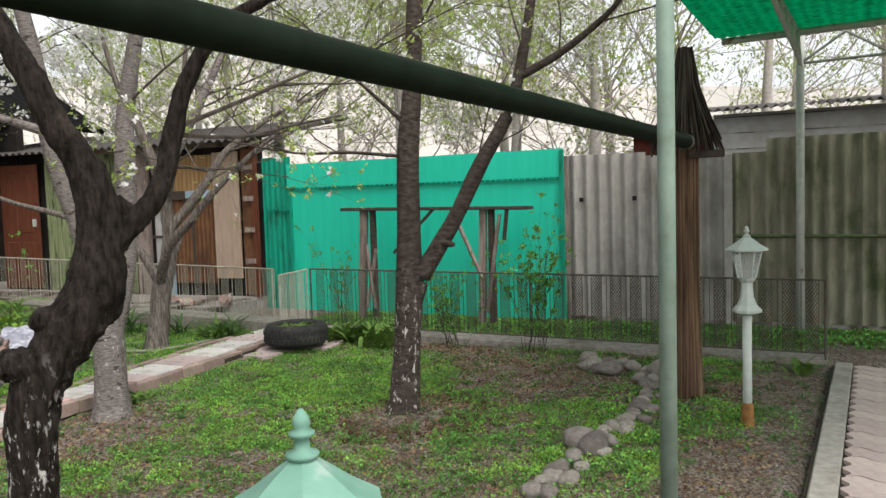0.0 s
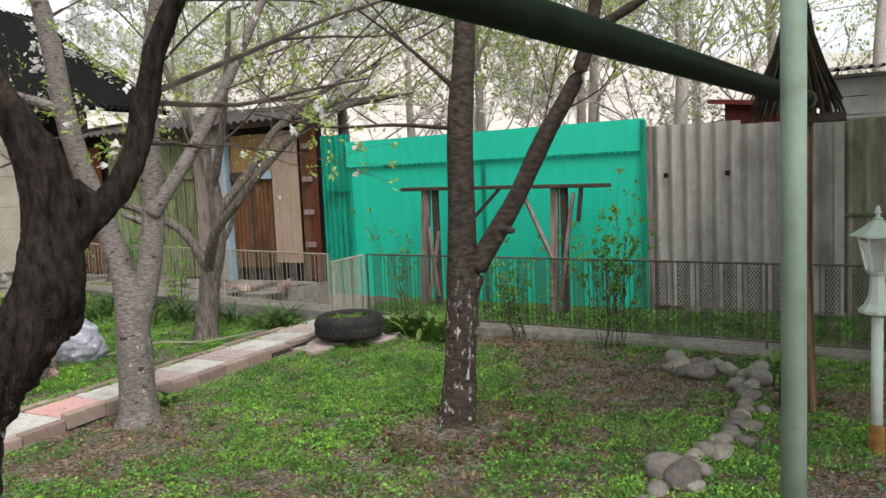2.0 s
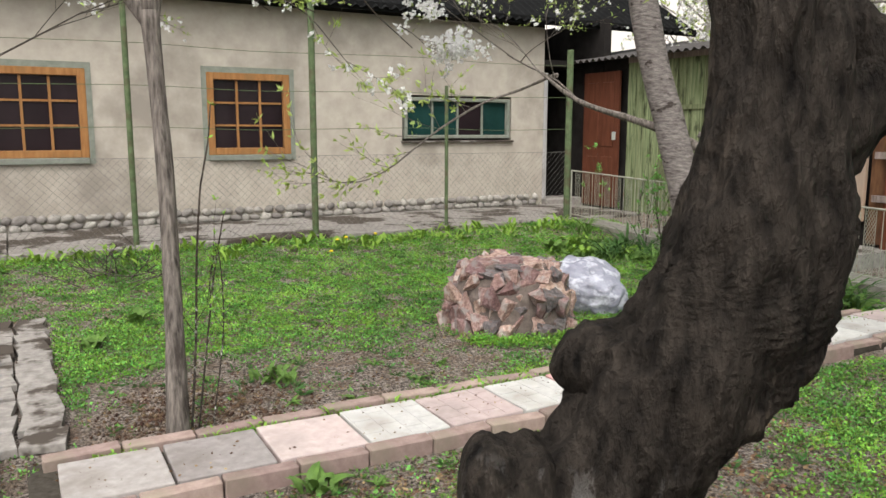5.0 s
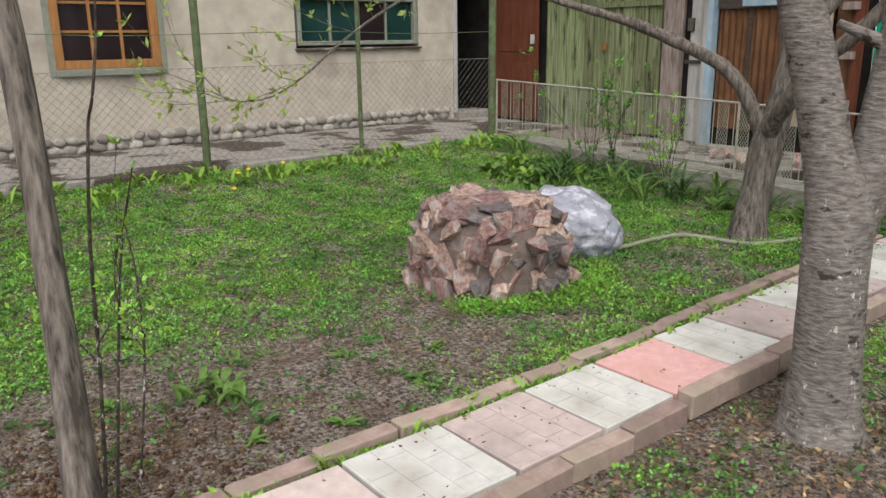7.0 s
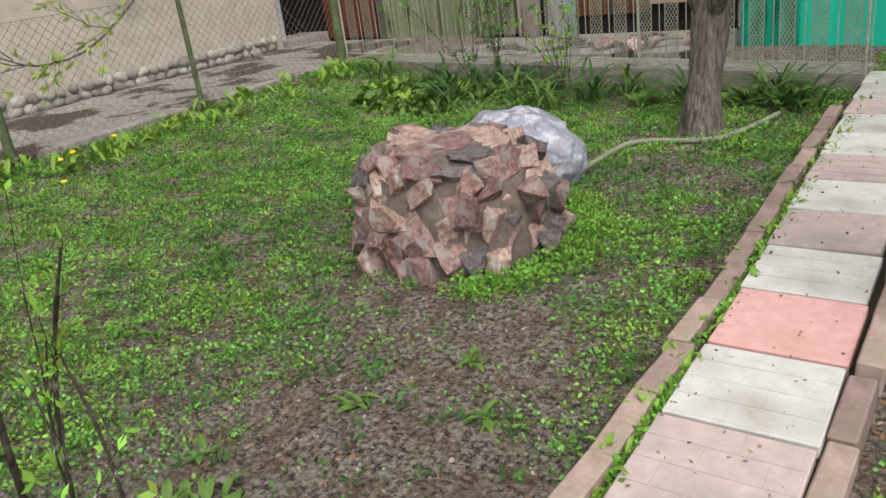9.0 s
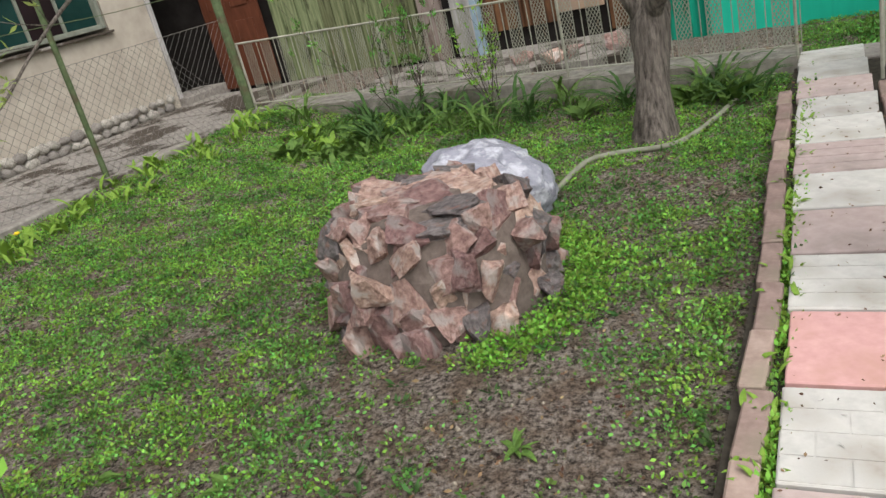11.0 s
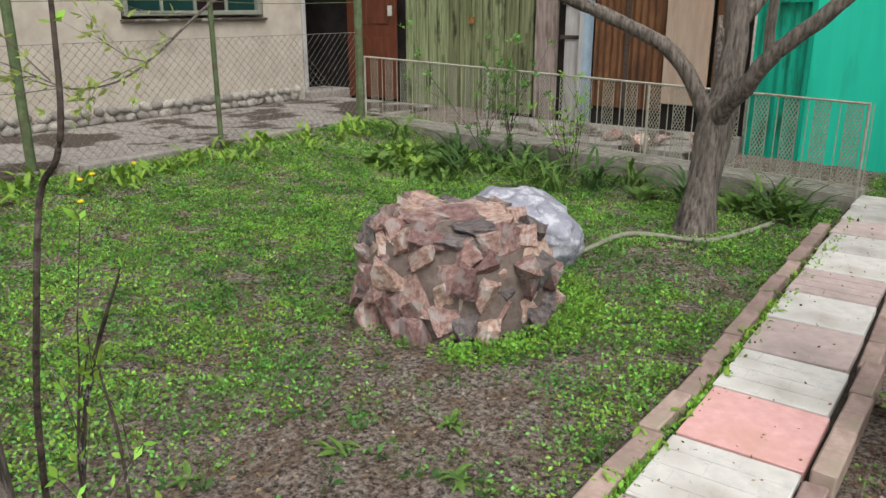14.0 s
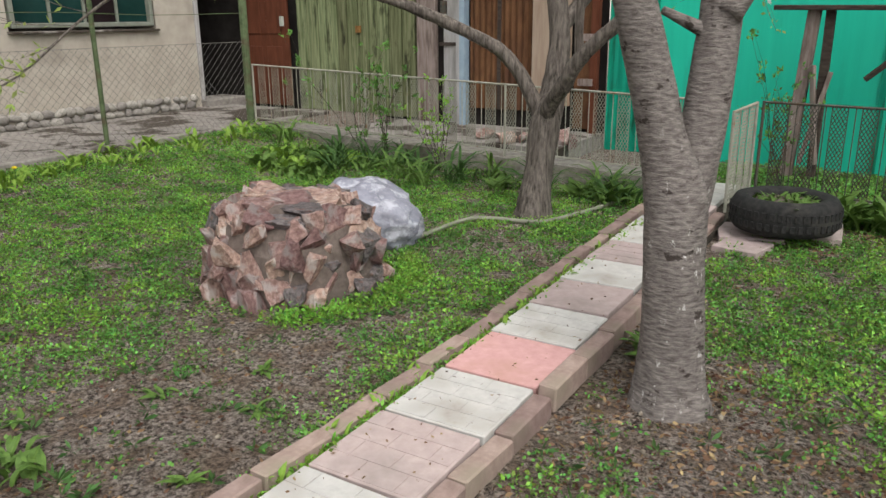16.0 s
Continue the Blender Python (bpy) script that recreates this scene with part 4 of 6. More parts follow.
# dark leaning tree beside the walk
t1 = thing("tree", "dark rough-barked leaning tree with limed foot", "tree")
limbs(t1, [
    [(-2.40, 2.15, -0.12, 0.125), (-2.40, 2.15, 0.1, 0.095), (-2.39, 2.15, 0.45, 0.083), (-2.385, 2.16, 0.70, 0.088), (-2.36, 2.21, 0.85, 0.098), (-2.31, 2.31, 1.0, 0.103), (-2.27, 2.38, 1.13, 0.108), (-2.27, 2.42, 1.32, 0.088), (-2.28, 2.43, 1.46, 0.078), (-2.31, 2.41, 1.62, 0.068), (-2.38, 2.35, 1.78, 0.058), (-2.46, 2.31, 1.98, 0.052), (-2.58, 2.28, 2.2, 0.045), (-2.72, 2.22, 2.6, 0.034), (-2.8, 2.1, 3.1, 0.018)],
    [(-2.27, 2.41, 1.25, 0.06), (-2.22, 2.50, 1.36, 0.05), (-2.16, 2.60, 1.47, 0.044), (-2.13, 2.67, 1.62, 0.041), (-2.12, 2.71, 1.76, 0.042), (-2.05, 2.73, 1.98, 0.036), (-1.9, 2.76, 2.18, 0.03), (-1.7, 2.82, 2.3, 0.024), (-1.3, 2.95, 2.45, 0.014), (-0.9, 3.1, 2.7, 0.008)],
    [(-2.36, 2.2, 0.86, 0.075), (-2.39, 2.13, 0.88, 0.068), (-2.405, 2.085, 0.89, 0.06), (-2.415, 2.06, 0.893, 0.045), (-2.418, 2.053, 0.894, 0.02)],
    [(-2.28, 2.40, 1.09, 0.085), (-2.25, 2.44, 1.06, 0.068), (-2.235, 2.465, 1.045, 0.045), (-2.228, 2.475, 1.04, 0.02)],
    [(-2.36, 2.27, 1.02, 0.07), (-2.395, 2.215, 1.045, 0.045), (-2.405, 2.2, 1.055, 0.022)],
    [(-2.20, 2.54, 1.42, 0.04), (-2.235, 2.51, 1.47, 0.03), (-2.25, 2.50, 1.50, 0.022)],
], M_BARK_DARK, 0.17, 72, scale=26.0, per=16)
crown(t1, [((-2.12, 2.71, 1.76), (0.2, 0.9, 0.05), 1.1, 0.011, 3), ((-2.12, 2.71, 1.78), (0.6, 0.8, 0.5), 1.2, 0.012, 3), ((-2.14, 2.66, 1.62), (-0.4, 1, 0.1), 0.9, 0.009, 3), ((-1.9, 2.76, 2.18), (0.6, 0.6, 0.8), 1.0, 0.01, 3),
           ((-2.7, 2.25, 2.5), (-0.6, 0.4, 0.7), 1.1, 0.012, 3), ((-1.5, 2.9, 2.37), (0.3, 1, 0.4), 0.9, 0.008, 3)], random.Random(21), M_LEAF, 3000, 0.03, 120)

# pale smooth tree by the path
t2 = thing("tree", "pale grey forked tree growing beside the garden path", "tree")
limbs(t2, [
    [(-4.08, 4.27, -0.15, 0.18), (-4.08, 4.27, -0.05, 0.155), (-4.09, 4.28, 0.06, 0.125), (-4.1, 4.29, 0.3, 0.108), (-4.12, 4.31, 0.55, 0.104), (-4.14, 4.335, 0.72, 0.106), (-4.19, 4.33, 0.9, 0.08), (-4.235, 4.32, 1.08, 0.075), (-4.305, 4.28, 1.37, 0.071), (-4.36, 4.22, 1.65, 0.067), (-4.40, 4.16, 2.0, 0.068), (-4.42, 4.12, 2.4, 0.06), (-4.5, 4.05, 3.0, 0.045), (-4.7, 3.95, 3.9, 0.02)],
    [(-4.12, 4.35, 0.55, 0.07), (-4.10, 4.41, 0.78, 0.078), (-4.085, 4.48, 1.08, 0.074), (-4.075, 4.52, 1.38, 0.071), (-4.06, 4.51, 1.8, 0.072), (-4.06, 4.55, 2.2, 0.062), (-3.98, 4.6, 2.7, 0.05), (-3.9, 4.7, 3.4, 0.034), (-3.9, 4.8, 4.2, 0.015)],
    [(-4.05, 4.48, 1.3, 0.05), (-3.95, 4.62, 1.55, 0.046), (-3.86, 4.8, 1.85, 0.042), (-3.72, 5.0, 2.3, 0.034), (-3.6, 5.3, 2.9, 0.022)],
    [(-4.09, 4.49, 1.24, 0.03), (-4.17, 4.45, 1.28, 0.02), (-4.24, 4.4, 1.32, 0.014)],
    [(-4.38, 4.13, 2.0, 0.035), (-4.7, 3.95, 2.12, 0.027), (-5.1, 3.75, 2.2, 0.02), (-5.6, 3.5, 2.4, 0.012)],
], M_BARK_PALE, 0.07, 30, scale=11.0, per=9)
crown(t2, [((-5.1, 3.75, 2.2), (-0.8, -0.4, -0.1), 1.2, 0.012, 3), ((-4.7, 3.95, 2.12), (-0.9, 0.3, 0.2), 1.1, 0.011, 3), ((-5.5, 3.55, 2.36), (-0.8, 0.2, 0.1), 1.1, 0.01, 3), ((-4.42, 4.12, 2.4), (-0.6, 0.6, 0.5), 1.2, 0.012, 3),
           ((-3.72, 5.0, 2.3), (0.5, 0.8, 0.3), 1.1, 0.011, 3), ((-4.06, 4.55, 2.2), (0.8, 0.2, 0.5), 1.2, 0.011, 3), ((-3.95, 4.62, 2.7), (0.3, 0.9, 0.2), 1.2, 0.011, 3), ((-4.5, 4.05, 3.0), (-0.7, -0.5, 0.3), 1.2, 0.012, 3)], random.Random(22), M_LEAF, 4500, 0.032, 4500)
limbs(t2, [[(-5.6, 3.5, 2.4, 0.012), (-6.2, 3.6, 2.52, 0.010), (-6.8, 3.75, 2.5, 0.008), (-7.2, 4.0, 2.3, 0.006), (-7.0, 4.3, 1.95, 0.004)],
           [(-5.6, 3.5, 2.4, 0.012), (-6.3, 3.3, 2.6, 0.009), (-7.0, 3.2, 2.7, 0.006), (-7.5, 3.4, 2.65, 0.004)]], M_TWIG, 0.05, 7, ("limb", "limb"))
crown(t2, [((-6.8, 3.75, 2.5), (-0.5, 0.3, 0.3), 0.6, 0.005, 2), ((-6.2, 3.6, 2.52), (-0.3, 0.8, 0.1), 0.7, 0.005, 2), ((-7.0, 4.2, 2.1), (-0.1, 0.6, -0.3), 0.4, 0.004, 2), ((-6.9, 3.8, 2.45), (0.1, 0.8, 0.2), 0.6, 0.004, 2), ((-6.5, 3.65, 2.5), (0.2, 0.5, 0.6), 0.6, 0.004, 2), ((-7.0, 3.2, 2.7), (-0.4, 0.3, 0.4), 0.7, 0.004, 2), ((-7.1, 3.95, 2.35), (-0.2, 0.7, 0.0), 0.5, 0.004, 2)], random.Random(222), M_LEAF, 500, 0.04, 1100)

# grey spreading tree near the gate
t3 = thing("tree", "grey twisted fruit tree with low spreading limbs", "tree", "", "", (0.16, -0.21, 0))
limbs(t3, [
    [(-5.85, 6.76, -0.15, 0.19), (-5.85, 6.77, -0.02, 0.135), (-5.84, 6.8, 0.15, 0.105), (-5.83, 6.84, 0.4, 0.098), (-5.82, 6.88, 0.62, 0.105), (-5.79, 6.95, 0.85, 0.085), (-5.79, 6.99, 1.2, 0.07), (-5.86, 6.98, 1.7, 0.062), (-6.03, 6.89, 2.3, 0.045), (-6.2, 6.78, 2.8, 0.03), (-6.35, 6.7, 3.5, 0.012)],
    [(-5.84, 6.87, 0.6, 0.06), (-5.95, 6.86, 0.82, 0.05), (-6.1, 6.82, 1.04, 0.047), (-6.3, 6.75, 1.17, 0.044), (-6.65, 6.6, 1.34, 0.038), (-6.9, 6.5, 1.43, 0.032), (-7.4, 6.3, 1.6, 0.022), (-7.9, 6.2, 1.9, 0.012)],
    [(-5.80, 6.87, 0.6, 0.06), (-5.76, 6.80, 0.72, 0.056), (-5.60, 6.68, 0.893, 0.052), (-5.495, 6.63, 1.04, 0.048), (-5.34, 6.61, 1.18, 0.044), (-5.2, 6.61, 1.3, 0.041), (-4.95, 6.7, 1.6, 0.034), (-4.6, 6.85, 1.95, 0.026), (-4.2, 7.0, 2.25, 0.014)],
    [(-5.495, 6.63, 1.04, 0.03), (-5.50, 6.62, 1.25, 0.028), (-5.46, 6.58, 1.6, 0.024), (-5.38, 6.5, 2.1, 0.014)],
    [(-5.81, 6.89, 0.64, 0.04), (-5.9, 7.12, 0.85, 0.032), (-6.0, 7.38, 1.02, 0.026), (-6.08, 7.6, 1.25, 0.014)],
    [(-5.79, 6.98, 1.2, 0.05), (-5.54, 7.28, 1.66, 0.046), (-5.37, 7.5, 2.05, 0.038), (-5.0, 7.9, 2.45, 0.028), (-4.5, 8.2, 2.7, 0.016)],
    [(-5.82, 6.98, 1.45, 0.045), (-5.6, 6.9, 1.9, 0.038), (-5.4, 6.8, 2.4, 0.03), (-5.2, 6.7, 3.1, 0.018)],
], M_BARK_GREY, 0.14, 24, scale=14.0, per=9)
R3 = random.Random(23)
st = []
for p, d in (((-5.37, 7.5, 2.05), (0.9, -0.1, 0.15)), ((-5.0, 7.9, 2.45), (0.9, -0.5, 0.1)), ((-5.54, 7.28, 1.7), (0.8, 0.1, 0.4)), ((-5.4, 6.8, 2.4), (0.9, -0.2, 0.2)), ((-5.2, 6.7, 3.1), (0.8, 0.1, 0.1)), ((-6.03, 6.89, 2.3), (-0.5, 0.2, 0.6)), ((-5.6, 6.9, 1.9), (0.9, -0.4, 0.3)), ((-6.2, 6.78, 2.8), (0.1, -0.8, 0.5)), ((-5.3, 7.6, 2.1), (0.9, 0.4, 0.3)), ((-4.6, 8.1, 2.65), (0.8, -0.4, 0.1)), ((-7.4, 6.3, 1.6), (-0.7, 0, 0.5)), ((-5.86, 6.98, 1.75), (-0.6, 0.4, 0.6))):
    st.append((p, d, R3.uniform(1.1, 1.6), 0.013, 4))
crown(t3, st, R3, M_LEAF, 6500, 0.034, 700, M_BARK_GREY)

# brown tree in the middle of the lawn
t4 = thing("tree", "slim brown forked tree with limed foot on the lawn", "tree")
limbs(t4, [
    [(-2.07, 4.86, -0.15, 0.17), (-2.07, 4.86, -0.02, 0.125), (-2.06, 4.87, 0.1, 0.105), (-2.04, 4.9, 0.45, 0.095), (-2.03, 4.94, 0.85, 0.096), (-2.03, 4.97, 1.2, 0.083), (-2.03, 5.0, 1.74, 0.08), (-2.0, 5.04, 2.2, 0.066), (-1.98, 5.1, 2.85, 0.055), (-1.96, 5.15, 3.5, 0.04), (-1.9, 5.2, 4.3, 0.02)],
    [(-2.0, 4.93, 0.72, 0.06), (-1.93, 4.98, 0.95, 0.062), (-1.75, 5.07, 1.27, 0.058), (-1.56, 5.17, 1.68, 0.052), (-1.37, 5.28, 2.06, 0.045), (-1.28, 5.34, 2.46, 0.038), (-1.22, 5.38, 2.85, 0.03), (-1.15, 5.45, 3.5, 0.018)],
    [(-1.32, 5.31, 2.27, 0.032), (-1.05, 5.43, 2.43, 0.027), (-0.79, 5.54, 2.64, 0.022), (-0.63, 5.6, 2.82, 0.016), (-0.4, 5.7, 3.2, 0.008)],
    [(-2.05, 4.98, 1.76, 0.022), (-2.12, 4.96, 1.76, 0.014), (-2.4, 4.86, 1.79, 0.011), (-2.77, 4.72, 1.80, 0.008), (-3.2, 4.55, 1.9, 0.005)],
    [(-2.03, 5.02, 1.95, 0.022), (-2.12, 4.99, 2.05, 0.015), (-2.33, 4.92, 2.26, 0.010), (-2.6, 4.8, 2.5, 0.006)],
    [(-1.82, 5.02, 1.16, 0.03), (-1.74, 4.98, 1.14, 0.022), (-1.70, 4.96, 1.14, 0.016)],
], M_BARK_MID, 0.07, 18)
crown(t4, [((-2.77, 4.72, 1.8), (-0.7, -0.3, 0.2), 0.8, 0.006, 2), ((-2.33, 4.92, 2.26), (-0.5, -0.4, 0.6), 0.9, 0.008, 3), ((-2.5, 4.83, 1.8), (-0.6, 0.2, 0.3), 0.8, 0.006, 3), ((-1.28, 5.34, 2.46), (-0.2, 0.4, 0.9), 0.9, 0.008, 3), ((-0.79, 5.54, 2.64), (0.7, 0.2, 0.2), 0.9, 0.008, 3),
           ((-1.98, 5.1, 2.85), (-0.7, 0.1, 0.6), 1.2, 0.01, 3), ((-1.99, 5.08, 2.6), (0.6, -0.3, 0.5), 1.0, 0.009, 3), ((-1.5, 5.2, 1.8), (0.6, -0.5, 0.05), 0.7, 0.006, 2), ((-1.05, 5.43, 2.43), (0.2, 0.3, 0.9), 0.8, 0.007, 3), ((-1.6, 5.15, 1.6), (-0.1, 0.5, 0.9), 0.9, 0.007, 2)], random.Random(24), M_LEAF, 1300, 0.03, 150)

# thin tree across the path
t5 = thing("tree", "thin straight grey young tree across the path", "tree", "", "", (0.014, 0.02, 0))
limbs(t5, [
    [(-5.07, 2.13, -0.15, 0.085), (-5.08, 2.13, -0.02, 0.056), (-5.12, 2.14, 0.3, 0.043), (-5.17, 2.15, 0.6, 0.04), (-5.24, 2.16, 1.05, 0.038), (-5.3, 2.15, 1.55, 0.035), (-5.33, 2.14, 1.85, 0.04)],
    [(-5.33, 2.14, 1.8, 0.036), (-5.41, 2.02, 1.98, 0.032), (-5.48, 1.92, 2.09, 0.029), (-5.55, 1.84, 2.25, 0.025), (-5.7, 1.6, 2.7, 0.014)],
    [(-5.33, 2.14, 1.8, 0.034), (-5.31, 2.2, 2.05, 0.03), (-5.24, 2.34, 2.22, 0.026), (-5.15, 2.5, 2.6, 0.015)],
    [(-5.32, 2.14, 1.84, 0.03), (-5.34, 2.15, 2.2, 0.024), (-5.4, 2.2, 2.8, 0.012)],
], M_BARK_GREY, 0.10, 14)
crown(t5, [((-5.41, 2.02, 1.98), (-0.6, -0.7, 0.2), 0.8, 0.008, 3), ((-5.24, 2.34, 2.22), (0.1, 0.9, 0.0), 0.9, 0.008, 3), ((-5.31, 2.2, 2.05), (-0.3, 0.9, 0.0), 0.9, 0.008, 3), ((-5.34, 2.15, 2.2), (-0.6, 0.6, 0.4), 0.9, 0.008, 3), ((-5.48, 1.92, 2.09), (-0.7, 0.1, 0.6), 0.8, 0.008, 3), ((-5.2, 2.4, 2.35), (-0.4, 0.9, 0.4), 0.9, 0.008, 3), ((-5.5, 1.9, 2.15), (0.3, -0.9, 0.3), 0.8, 0.008, 3)], random.Random(25), M_LEAF, 5200, 0.042, 700)

# drooping leafy branch that hangs before the house, from a tree off to the side
t6 = thing("tree", "young fruit tree with drooping budding branches", "tree")
limbs(t6, [
    [(-8.35, 1.1, -0.12, 0.09), (-8.35, 1.1, 0.3, 0.07), (-8.3, 1.2, 1.0, 0.06), (-8.2, 1.3, 1.7, 0.05), (-8.1, 1.4, 2.4, 0.04), (-8.0, 1.5, 3.2, 0.02)],
], M_BARK_GREY, 0.1, 12)
crown(t6, [((-8.2, 1.3, 1.7), (0.3, 0.9, 0.4), 1.0, 0.01, 3), ((-8.1, 1.4, 2.4), (-0.2, 0.9, 0.3), 1.1, 0.01, 3), ((-8.1, 1.4, 2.3), (0.2, -0.7, 0.5), 1.0, 0.01, 3)], random.Random(26), M_LEAF, 900, 0.035, 500)

# budding bough over the left lawn
bough = thing("fallen_bough", "budding grey bough reaching low over the lawn", "branch")
bm = bmesh.new()
tips = []
BOUGH = [(-7.85, 6.3, 1.86, 0.02), (-8.5, 6.75, 1.92, 0.018), (-9.1, 6.75, 1.8, 0.016), (-9.2, 6.3, 1.64, 0.014), (-9.2, 5.83, 1.40, 0.012), (-9.2, 5.5, 1.19, 0.010), (-9.2, 5.19, 0.97, 0.009), (-9.2, 4.88, 0.82, 0.007), (-9.2, 4.56, 0.80, 0.006), (-9.2, 4.31, 0.91, 0.004)]
tube(bm, BOUGH, 8, 5)
rb = random.Random(31)
for k in range(16):
    i = rb.randint(3, len(BOUGH) - 2)
    p = Vector(BOUGH[i][:3]).lerp(Vector(BOUGH[i + 1][:3]), rb.random())
    grow(bm, p, Vector((rb.gauss(0.1, 0.3), -0.8 + rb.gauss(0, 0.3), rb.gauss(0.25, 0.35))), rb.uniform(0.35, 0.7), 0.004, 1, rb, tips, 0.4, 0.1, 4)
tagged(part("stem", bm, M_BARK_GREY, bough), kind="stuff")
nr = np.random.default_rng(5)
ii = nr.integers(0, len(tips), 420)
P = np.array([t[0] for t in tips])
D = np.array([t[1] for t in tips])
o = new("foliage", leaves_mesh("foliage", P[ii], D[ii] + nr.normal(0, 0.6, (420, 3)), nr.uniform(0.05, 0.1, 420), nr.uniform(0.018, 0.035, 420), 0.15, M_LEAF, nr))
o.parent = bough
tagged(o, kind="stuff")

# thin saplings beside the young tree
for nm, rows in (("sapling", [(-5.20, 2.23, -0.08, 0.0065), (-5.26, 2.28, 0.35, 0.0058), (-5.277, 2.302, 0.695, 0.0052), (-5.24, 2.31, 0.9, 0.0048), (-5.192, 2.318, 1.078, 0.0045), (-5.129, 2.316, 1.138, 0.0042), (-5.125, 2.328, 1.2, 0.004), (-5.17, 2.358, 1.3, 0.0036), (-5.2, 2.38, 1.45, 0.0028)]),
                 ("sapling", [(-5.2, 2.26, -0.08, 0.005), (-5.29, 2.34, 0.35, 0.0045), (-5.32, 2.385, 0.62, 0.004), (-5.278, 2.407, 0.796, 0.0035), (-5.185, 2.415, 0.956, 0.002)]),
                 ("sapling", [(-5.22, 2.33, -0.08, 0.004), (-5.24, 2.40, 0.35, 0.0035), (-5.245, 2.41, 0.62, 0.003), (-5.268, 2.403, 0.78, 0.002)])):
    sp = thing(nm, "thin bare sapling with fresh green buds", "sapling", "", "saplings by the path")
    bm, tips = bmesh.new(), []
    tube(bm, rows, 7, 5)
    for k in range(2):
        p = Vector(rows[1][:3]).lerp(Vector(rows[2][:3]), rb.random())
        grow(bm, p, Vector((rb.gauss(0, 0.5), rb.gauss(0, 0.5), 0.8)), rb.uniform(0.12, 0.3), 0.003, 1, rb, tips, 0.4, 0.2, 4)
    tagged(part("stem", bm, M_BARK_MID, sp), kind="stuff")
    n = 60
    tips += [(Vector(rows[-1][:3]), Vector((0, 0, 1)))] * 2 + [(Vector(rows[-2][:3]), Vector((0, 0, 1)))]
    ii = nr.integers(0, len(tips), n)
    P = np.array([t[0] for t in tips])
    o = new("foliage", leaves_mesh("foliage", P[ii], nr.normal(0, 0.6, (n, 3)) + np.array([0, 0, 0.6]), nr.uniform(0.016, 0.036, n), nr.uniform(0.007, 0.014, n), 0.1, M_WEED_BR, nr))
    o.parent = sp
    tagged(o, kind="stuff")


# ---- far trees ----
def far_tree(seed, h, leaf_mat, leaf_n, blossom_n, label):
    t = thing("tree", label, "tree", "", "trees beyond the wall")
    rg = random.Random(seed)
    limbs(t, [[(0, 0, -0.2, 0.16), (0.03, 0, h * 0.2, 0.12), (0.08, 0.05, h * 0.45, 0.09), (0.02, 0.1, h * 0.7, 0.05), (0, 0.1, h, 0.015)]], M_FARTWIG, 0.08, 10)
    st = []
    for k in range(15):
        z = h * rg.uniform(0.22, 0.85)
        a = rg.uniform(0, 6.28)
        st.append(((0.05, 0.05, z), (math.cos(a), math.sin(a), rg.uniform(0.35, 1.3)), h * rg.uniform(0.22, 0.36), 0.022, 4))
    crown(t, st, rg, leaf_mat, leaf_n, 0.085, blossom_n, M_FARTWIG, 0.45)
    return t


FAR = [far_tree(41, 6.0, M_LEAF, 6500, 0, "tall budding tree with sparse young leaves"), far_tree(42, 5.2, M_LEAF, 5500, 7500, "blossoming tree beyond the boundary wall"), far_tree(43, 6.5, M_LEAF, 3000, 0, "bare twiggy tree with few buds beyond the wall")]
SPOTS = [(-9.6, 12.6, 1), (-7.6, 12.2, 0), (-5.4, 12.4, 0), (-3.6, 13.2, 1), (-6.4, 15.0, 2), (-4.4, 15.8, 0), (-2.2, 13.0, 0), (-1.0, 14.8, 2), (0.6, 14.6, 2), (2.8, 16.6, 2), (5.0, 16.0, 2), (1.4, 20.0, 2), (-10.5, 14.6, 0), (-8.6, 16.5, 2), (-12.6, 13.4, 1), (-2.6, 17.5, 2), (3.0, 18.5, 2)]
rf = random.Random(9)
for n, (x, y, k) in enumerate(SPOTS):
    m = pose(x, y, -0.05, 0, 0, rf.uniform(0, 360))
    if n in (0, 1, 4):
        FAR[k].matrix_basis = m
    else:
        copy_thing(FAR[k], m).scale = (1, 1, 1)


# ---- garden fences ----
def mesh_strip(w, h, cell=0.022):
    """A strip of expanded metal: a net of thin ribbons."""
    bm = bmesh.new()
    cols, rows = max(2, int(w / cell)), int(h / (cell * 0.85))
    cw, ch, t = w / cols, h / rows, 0.0032

    def seg(a, b):
        d = Vector((b[0] - a[0], 0, b[1] - a[1])).normalized()
        n = Vector((-d.z, 0, d.x)) * t
        q = [bm.verts.new((a[0] + s * n.x, y, a[1] + s * n.z)) for s, y in ((-1, -0.0012), (1, 0.0012))] + [bm.verts.new((b[0] + s * n.x, y, b[1] + s * n.z)) for s, y in ((1, 0.0012), (-1, -0.0012))]
        bm.faces.new(q)
    for i in range(cols):
        for j in range(rows):
            x0, x1, xm = i * cw, (i + 1) * cw, (i + 0.5) * cw
            z0, z1 = j * ch, (j + 1) * ch
            if j % 2:
                seg((x0, z0), (xm, z1))
                seg((x1, z0), (xm, z1))
            else:
                seg((xm, z0), (x0, z1))
                seg((xm, z0), (x1, z1))
    for x in (0, w):
        q = [bm.verts.new(p) for p in ((x - 0.003, 0.001, 0), (x + 0.003, 0.001, 0), (x + 0.003, 0.001, h), (x - 0.003, 0.001, h))]
        bm.faces.new(q)
    me = bpy.data.meshes.new("mesh_strip")
    bm.to_mesh(me)
    bm.free()
    return me


STRIP_DARK = finish(mesh_strip(0.10, 0.60), M_FENCE)
STRIP_PALE = finish(mesh_strip(0.10, 0.50), M_FENCE_PALE)


